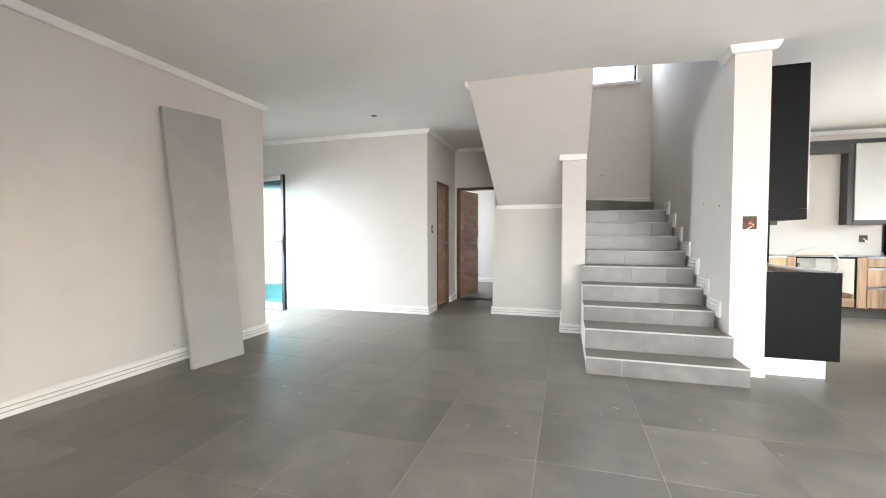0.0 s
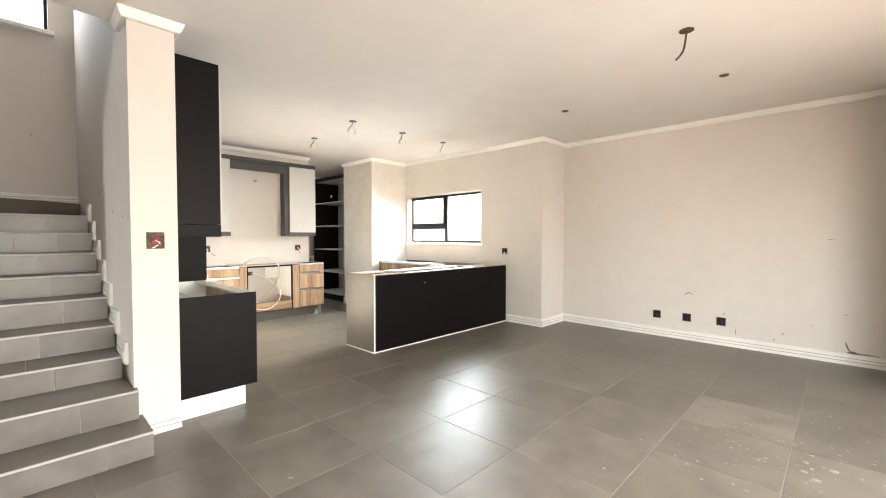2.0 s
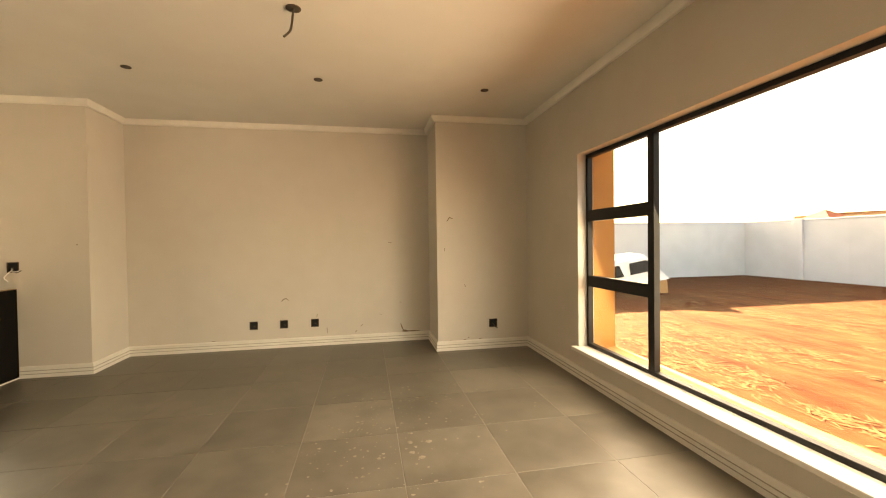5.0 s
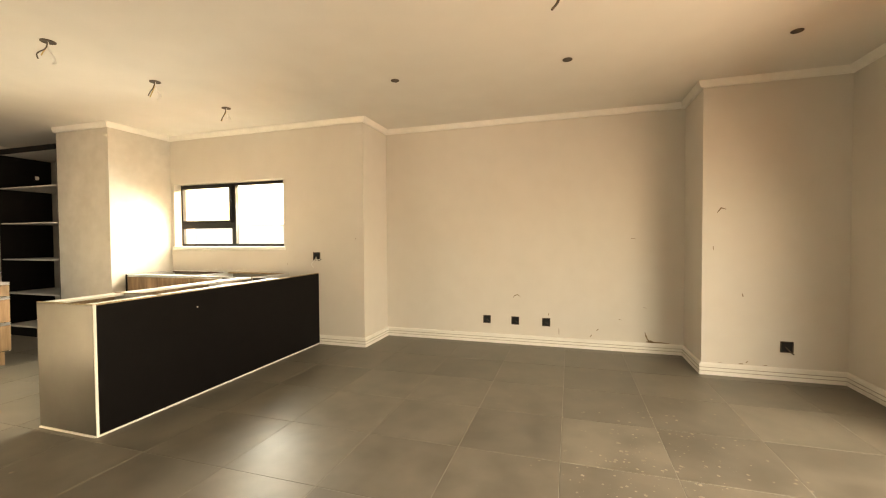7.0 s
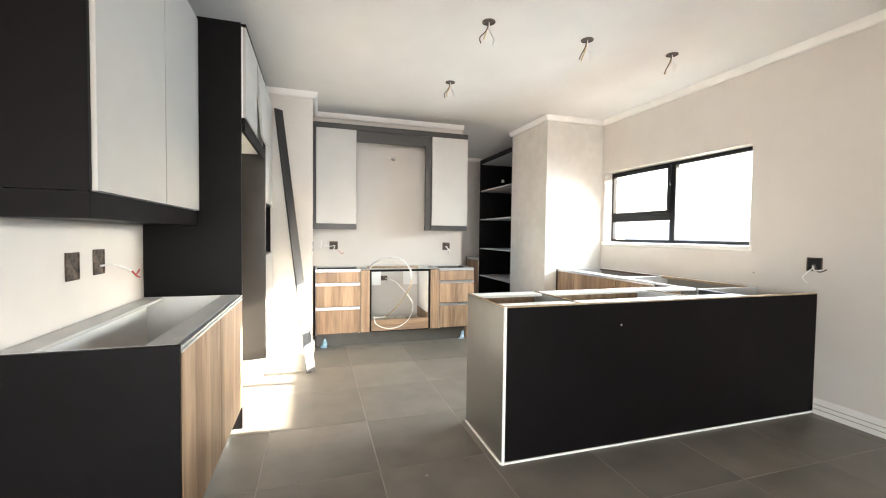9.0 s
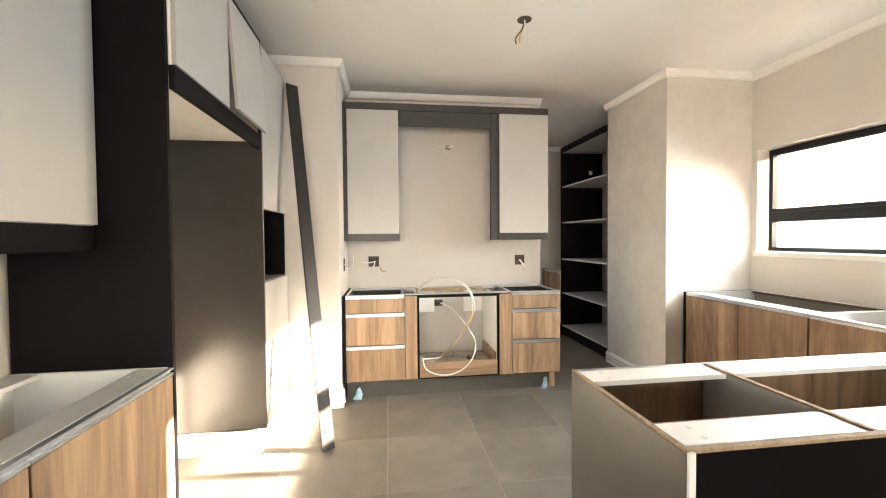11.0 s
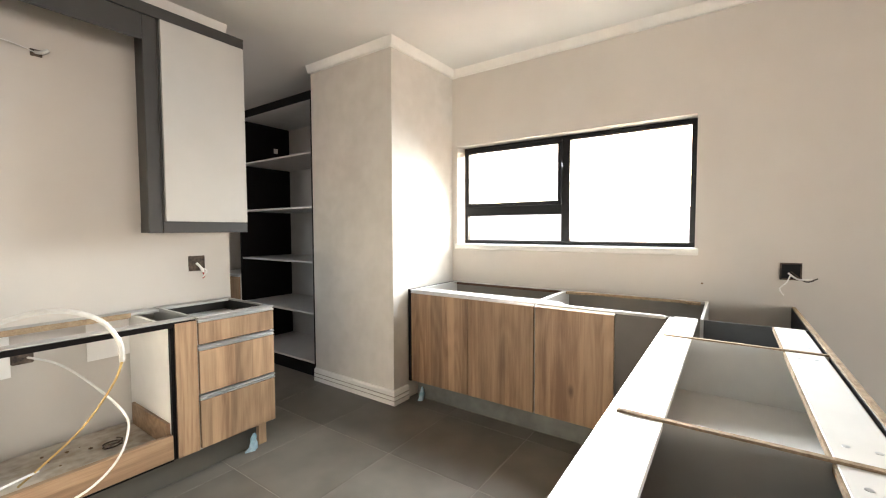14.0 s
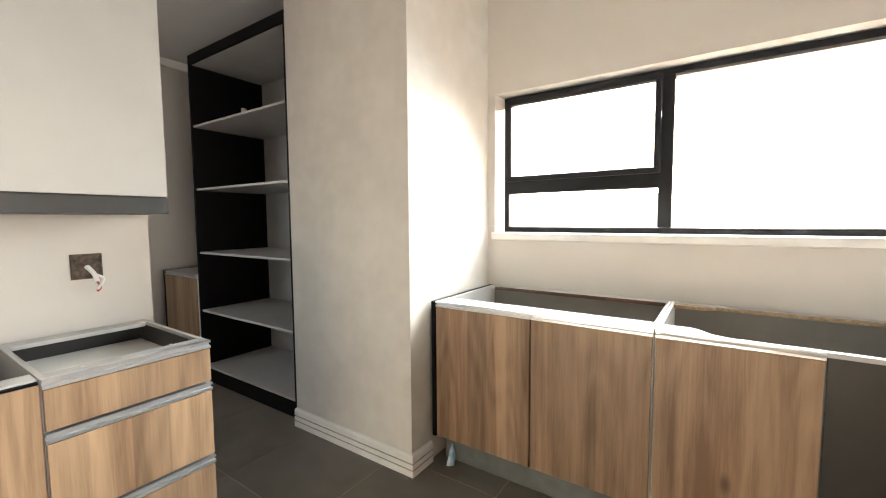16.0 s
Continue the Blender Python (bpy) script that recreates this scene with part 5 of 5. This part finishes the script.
for pts, w in (
    (((2.824, 0.567), (2.805, 0.594), (2.769, 0.605), (2.736, 0.577)), 0.007), (((2.4, 0.396), (2.41, 0.362)), 0.009), (((2.287, 0.215), (2.284, 0.152)), 0.009),
    (((1.847, 0.238), (1.866, 0.214)), 0.011), (((1.917, 0.164), (1.936, 0.14)), 0.01), (((1.373, 0.507), (1.343, 0.501)), 0.006),
    (((1.358, 0.23), (1.345, 0.18), (1.33, 0.148), (1.295, 0.118), (1.218, 0.122), (1.112, 0.119)), 0.008), (((1.345, 0.122), (1.3, 0.128), (1.259, 0.12)), 0.012),
    (((3.624, 0.118), (3.585, 0.119)), 0.007), (((1.506, 1.285), (1.461, 1.278)), 0.007), (((1.63, 0.36), (1.6, 0.355)), 0.005),
):
    stroke(XN, pts, w)
for pts, w in (
    (((0.646, 0.772), (0.639, 0.742)), 0.01), (((0.831, 0.118), (0.806, 0.121)), 0.006), (((0.668, 0.118), (0.634, 0.12)), 0.009), (((0.612, 0.132), (0.597, 0.147)), 0.008),
    (((0.476, 0.122), (0.447, 0.121)), 0.008), (((0.854, 1.518), (0.82, 1.564), (0.781, 1.55)), 0.007), (((0.882, 1.208), (0.882, 1.168)), 0.007),
):
    stroke(XS, pts, w)
for y, z, r in ((6.6, 1.5, 0.016), (6.2, 1.7, 0.02), (6.9, 2.0, 0.014), (5.9, 1.35, 0.018), (5.4, 1.5, 0.016), (4.95, 1.45, 0.018), (7.3, 2.3, 0.02)):
    scuff((2.0, y, z), (-1, 0, 0), blot(7, 0.5, rnd.random() * 2), r)
for x, z, r in ((1.25, 2.2, 0.022), (1.3, 2.9, 0.016), (1.6, 2.5, 0.012)):
    scuff((x, 8.2, z), (0, -1, 0), blot(7, 0.4, 0.1), r)
for y, z, r in ((5.6, 0.985, 0.009), (4.62, 1.3, 0.009)):
    scuff((XE, y, z), (-1, 0, 0), blot(7, 0.7, 0.3), r)
scuff((-2.845, 3.568, 0.158), (1, 0, 0), blot(7, 0.6), 0.012)

bm = bmesh.new()
def spill(cx, cy, sx, sy, n, rmax):
    for _ in range(n):
        x, y = rnd.gauss(cx, sx), rnd.gauss(cy, sy)
        r = rmax * (0.15 + rnd.random() ** 3)
        vs = [bm.verts.new((x + r * (0.5 + 0.7 * rnd.random()) * math.cos(a), y + r * (0.5 + 0.7 * rnd.random()) * math.sin(a), 0.0012)) for a in (2 * math.pi * k / 7 for k in range(7))]
        bm.faces.new(vs)


spill(4.75, 1.72, 0.5, 0.3, 330, 0.013)
spill(4.5, 1.6, 0.35, 0.2, 16, 0.026)
spill(5.45, 1.5, 0.45, 0.4, 130, 0.011)
spill(1.0, 2.9, 0.9, 0.7, 40, 0.018)
spill(-0.3, 3.6, 1.0, 0.6, 24, 0.02)
spill(3.6, 4.2, 1.2, 0.7, 20, 0.02)
solo("dust_spots", bm, M_DUST, "pale plaster dust and paint spots on the tiles", "dust", kind="stuff")

# ---- yard and distance ----
G = -0.15
solo("ground", box(bmesh.new(), -400, 400, -400, 400, G - 0.3, G), M_SOIL, "bare red soil with patches of dry grass", "ground", kind="structure")
bm = bmesh.new()
gr = random.Random(9)
for _ in range(3400):
    cx, cy = gr.uniform(-1.0, 12.0), -0.9 - 11.0 * gr.random() ** 1.4
    if noise.noise((cx * 0.35, cy * 0.9, 2.0)) + 0.5 * noise.noise((cx * 1.5, cy * 3.0, 5.0)) < -0.03:
        continue
    for _ in range(11):
        a, ln = gr.gauss(0, 0.5) + (3.14 if gr.random() < 0.5 else 0), 0.06 + 0.12 * gr.random()
        bx, by = cx + gr.gauss(0, 0.14), cy + gr.gauss(0, 0.05)
        dx, dy = 0.013 * math.sin(a), -0.013 * math.cos(a)
        tip = (bx + ln * math.cos(a), by + ln * math.sin(a), G + 0.004 + 0.012 * gr.random())
        bm.faces.new([bm.verts.new(q) for q in ((bx - dx, by - dy, G + 0.001), (bx + dx, by + dy, G + 0.001), tip)])
solo("dry_grass", bm, M_STRAW, "thin trampled dry grass on the soil", "grass", kind="stuff")


def boundary(name, b, label):
    w = thing(name, (b[0], b[2], G), label, "boundary wall", kind="structure")
    bpart("wall_panel", (*b, G - 0.2, 1.83), M_BWALL, w, bev=0)
    bpart("coping", (b[0] - 0.02, b[1] + 0.02, b[2] - 0.02, b[3] + 0.02, 1.831, 1.89), M_BWALL, w, bev=0.01)
    return w


bw = boundary("boundary_wall_south", (-20, 15.4, -12.8, -12.6), "white plastered boundary wall behind the yard")
for x in (13.4, 8.5, 3.5):
    bpart("pier", (x - 0.15, x + 0.15, -12.6, -12.52, G, 1.9), M_BWALL, bw, bev=0.01)
boundary("boundary_wall_east", (15.4, 15.6, -12.8, 40), "white plastered boundary wall on the yard's far side")

# discarded pickup canopy lying tilted on the soil
cn = thing("pickup_canopy", (12.0, -5.4, G), "white fibreglass pickup canopy lying tilted in the yard", "vehicle canopy")
CM = pose(12.36, -4.95, 0.03, 0, -10, -92)
L, W, HC = 2.35, 1.55, 0.74
bm = bmesh.new()
prof = [(-W / 2, 0.0), (-W / 2 + 0.03, 0.12), (-W / 2 + 0.14, HC - 0.08), (-W / 2 + 0.22, HC), (0, HC + 0.04), (W / 2 - 0.22, HC), (W / 2 - 0.14, HC - 0.08), (W / 2 - 0.03, 0.12), (W / 2, 0.0)]
ends = []
for x, lean in ((-L / 2, 0.0), (L / 2, -0.5)):
    outer = [bm.verts.new((x + lean * z / HC, y, z)) for y, z in prof]
    inner = [bm.verts.new((x + lean * z / HC, y * 0.95, max(z - 0.035, 0))) for y, z in prof]
    ends.append((outer, inner))
for k in range(len(prof) - 1):
    for s in (0, 1):
        bm.faces.new((ends[0][s][k], ends[0][s][k + 1], ends[1][s][k + 1], ends[1][s][k]))
    for e in ends:
        bm.faces.new((e[0][k], e[0][k + 1], e[1][k + 1], e[1][k]))
part("shell", placed(bm, CM), M_VAN, cn)
for s in (-1, 1):
    for x0, x1, cut in ((-0.85, -0.06, 0.06), (0.12, 0.92, 0.26)):
        bm = bmesh.new()
        q = [(x0, 0.3), (x1, 0.3), (x1 - cut, 0.6), (x0 + 0.05, 0.6)]
        vs = [bm.verts.new((x, s * (W / 2 - 0.03 - (z - 0.12) * 0.185 + 0.012), z)) for x, z in q]
        vt = [bm.verts.new(v.co + Vector((0, s * 0.006, 0))) for v in vs]
        bm.faces.new(vt)
        bm.faces.new(vs[::-1])
        for k in range(4):
            bm.faces.new((vs[k], vs[(k + 1) % 4], vt[(k + 1) % 4], vt[k]))
        part("side_window", placed(bm, CM), M_FRAME, cn, "dark tinted side window")
bm = bmesh.new()
prism(bm, [(-5.3, G), (-6.1, G), (-6.06, 0.2), (-5.24, 0.07)], "x", 11.62, 11.65)
part("end_board", bm, M_PLY, cn, "orange plywood board propping the raised end")


def house(x, y, w, d, h, roof_h, label, turn=0.0):
    """A single-storey house: walls, hipped roof, windows with frames."""
    hs = thing("house", (x, y, G), label, "house", "neighbouring houses")
    m = pose(x, y, G, 0, 0, turn)
    part("wall", placed(box(bmesh.new(), -w / 2, w / 2, -d / 2, d / 2, 0, h), m), M_FACE, hs)
    bm = bmesh.new()
    e = 0.4
    b = [bm.verts.new(p) for p in ((-w / 2 - e, -d / 2 - e, h), (w / 2 + e, -d / 2 - e, h), (w / 2 + e, d / 2 + e, h), (-w / 2 - e, d / 2 + e, h))]
    r = [bm.verts.new(p) for p in ((-w / 2 + d / 2, 0, h + roof_h), (w / 2 - d / 2, 0, h + roof_h))]
    for f in ((b[0], b[1], r[1], r[0]), (b[1], b[2], r[1]), (b[2], b[3], r[0], r[1]), (b[3], b[0], r[0]), (b[3], b[2], b[1], b[0])):
        bm.faces.new(f)
    part("roof", placed(bm, m), M_ROOF, hs, "brown hipped roof")
    for k in range(4):
        u = -w / 2 + w * (k + 0.5) / 4
        for s in (-1, 1):
            p = part("window", placed(box(bmesh.new(), u - 0.6, u + 0.6, *sorted((s * d / 2, s * (d / 2 + 0.04))), 0.95, 2.1), m), M_FRAME, hs)
            part("pane", placed(box(bmesh.new(), u - 0.54, u + 0.54, *sorted((s * (d / 2 + 0.041), s * (d / 2 + 0.05))), 1.0, 2.05), m), M_GLASS, p)


house(24, -38, 11, 8, 3.2, 0.25, "low pale house with a brown roof beyond the wall", 20)
house(23.5, -33, 8, 6, 3.0, 0.18, "low pale house with a brown roof beyond the wall", -5)
house(60, 2, 8, 16, 2.5, 1.2, "pale house with a brown hipped roof in the haze")
house(62, 24, 12, 9, 2.5, 1.2, "pale house with a brown hipped roof in the haze", 30)
wt = thing("garden_gazebo", (17.3, -19, G), "orange canvas gazebo top beyond the wall", "gazebo")
bm = bmesh.new()
b4 = [bm.verts.new((17.3 + sx * 0.6, -19 + sy * 0.6, 2.15)) for sx, sy in ((-1, -1), (1, -1), (1, 1), (-1, 1))]
apex = bm.verts.new((17.3, -19, 2.55))
for k in range(4):
    bm.faces.new((b4[k], b4[(k + 1) % 4], apex))
bm.faces.new(b4[::-1])
part("canopy", bm, M_AWNING, wt)
for sx, sy in ((-1, -1), (1, -1), (1, 1), (-1, 1)):
    bpart("post", (17.3 + sx * 0.56 - 0.03, 17.3 + sx * 0.56 + 0.03, -19 + sy * 0.56 - 0.03, -19 + sy * 0.56 + 0.03, G, 2.16), M_SILVER, wt, bev=0)


def tree(x, y, h, seed):
    rnd = random.Random(seed)
    t = thing("tree", (x, y, G), "dusty green garden tree in the haze", "tree", "trees beyond the wall")
    bm = bmesh.new()
    tube(bm, [(x, y, G), (x + 0.1, y, G + h * 0.3), (x, y + 0.15, G + h * 0.6)], 0.12, 7)
    for k in range(6):
        a = k * 1.05 + rnd.random()
        tube(bm, [(x, y + 0.1, G + h * (0.3 + 0.05 * k)), (x + 0.2 * h * math.cos(a), y + 0.2 * h * math.sin(a), G + h * (0.55 + 0.06 * k))], 0.05, 5)
    part("trunk", bm, M_BARK, t)
    bm = bmesh.new()
    for _ in range(420):
        a, e, q = rnd.random() * 6.28, rnd.uniform(-0.6, 1.5), rnd.random() ** 0.4
        c = Vector((x + 0.33 * h * q * math.cos(a) * math.cos(e), y + 0.33 * h * q * math.sin(a) * math.cos(e), G + h * 0.66 + 0.3 * h * q * math.sin(e)))
        if noise.noise(c * 0.9) < -0.15:
            continue
        u = Vector((rnd.gauss(0, 1), rnd.gauss(0, 1), rnd.gauss(0, 1))).normalized()
        v = u.cross(Vector((0.3, 0.5, 0.8))).normalized()
        s = 0.12 + 0.14 * rnd.random()
        bm.faces.new([bm.verts.new(p) for p in (c - u * s, c + v * s * 0.6, c + u * s, c - v * s * 0.6)])
    part("crown", bm, M_LEAF, t)


for k, (x, y, h) in enumerate(((34, 12.5, 3.0), (38, 16, 3.3), (36, 9.0, 2.9))):
    tree(x, y, h, 20 + k)

# ---- floor tiles, last ----
PITCH, TX, TY = 0.611, 0.531, 2.825
tiled = thing("floor", (2.0, 4.0, 0.0), "large matt taupe porcelain floor tiles with thin joints", "floor", kind="structure")
tile_mesh = bpy.data.meshes.new("tile")
tb = bmesh.new()
box(tb, -PITCH / 2 + 0.0022, PITCH / 2 - 0.0022, -PITCH / 2 + 0.0022, PITCH / 2 - 0.0022, -0.01, 0.0, 0.0012)
tb.to_mesh(tile_mesh)
tb.free()
tile_mesh.materials.append(M_TILE)
far = bmesh.new()
for i in range(-11, 13):
    for j in range(-6, 16):
        cx, cy = TX + (i + 0.5) * PITCH, TY + (j + 0.5) * PITCH
        if cx < -5.0 or cx > 7.7 or cy < -0.5 or cy > 11.0 or (cx < -3.4 and not 4.4 < cy < 6.8):
            continue
        if -2.6 < cx < 7.2 and -0.2 < cy < 8.4:
            t = new("tile", tile_mesh)
            t.parent = tiled
            t.location = Vector((cx, cy, 0.0)) - ORIGIN[tiled]
        else:
            box(far, cx - PITCH / 2 + 0.0022, cx + PITCH / 2 - 0.0022, cy - PITCH / 2 + 0.0022, cy + PITCH / 2 - 0.0022, -0.01, 0.0)
tagged(part("far_tiles", far, M_TILE, tiled), kind="stuff")
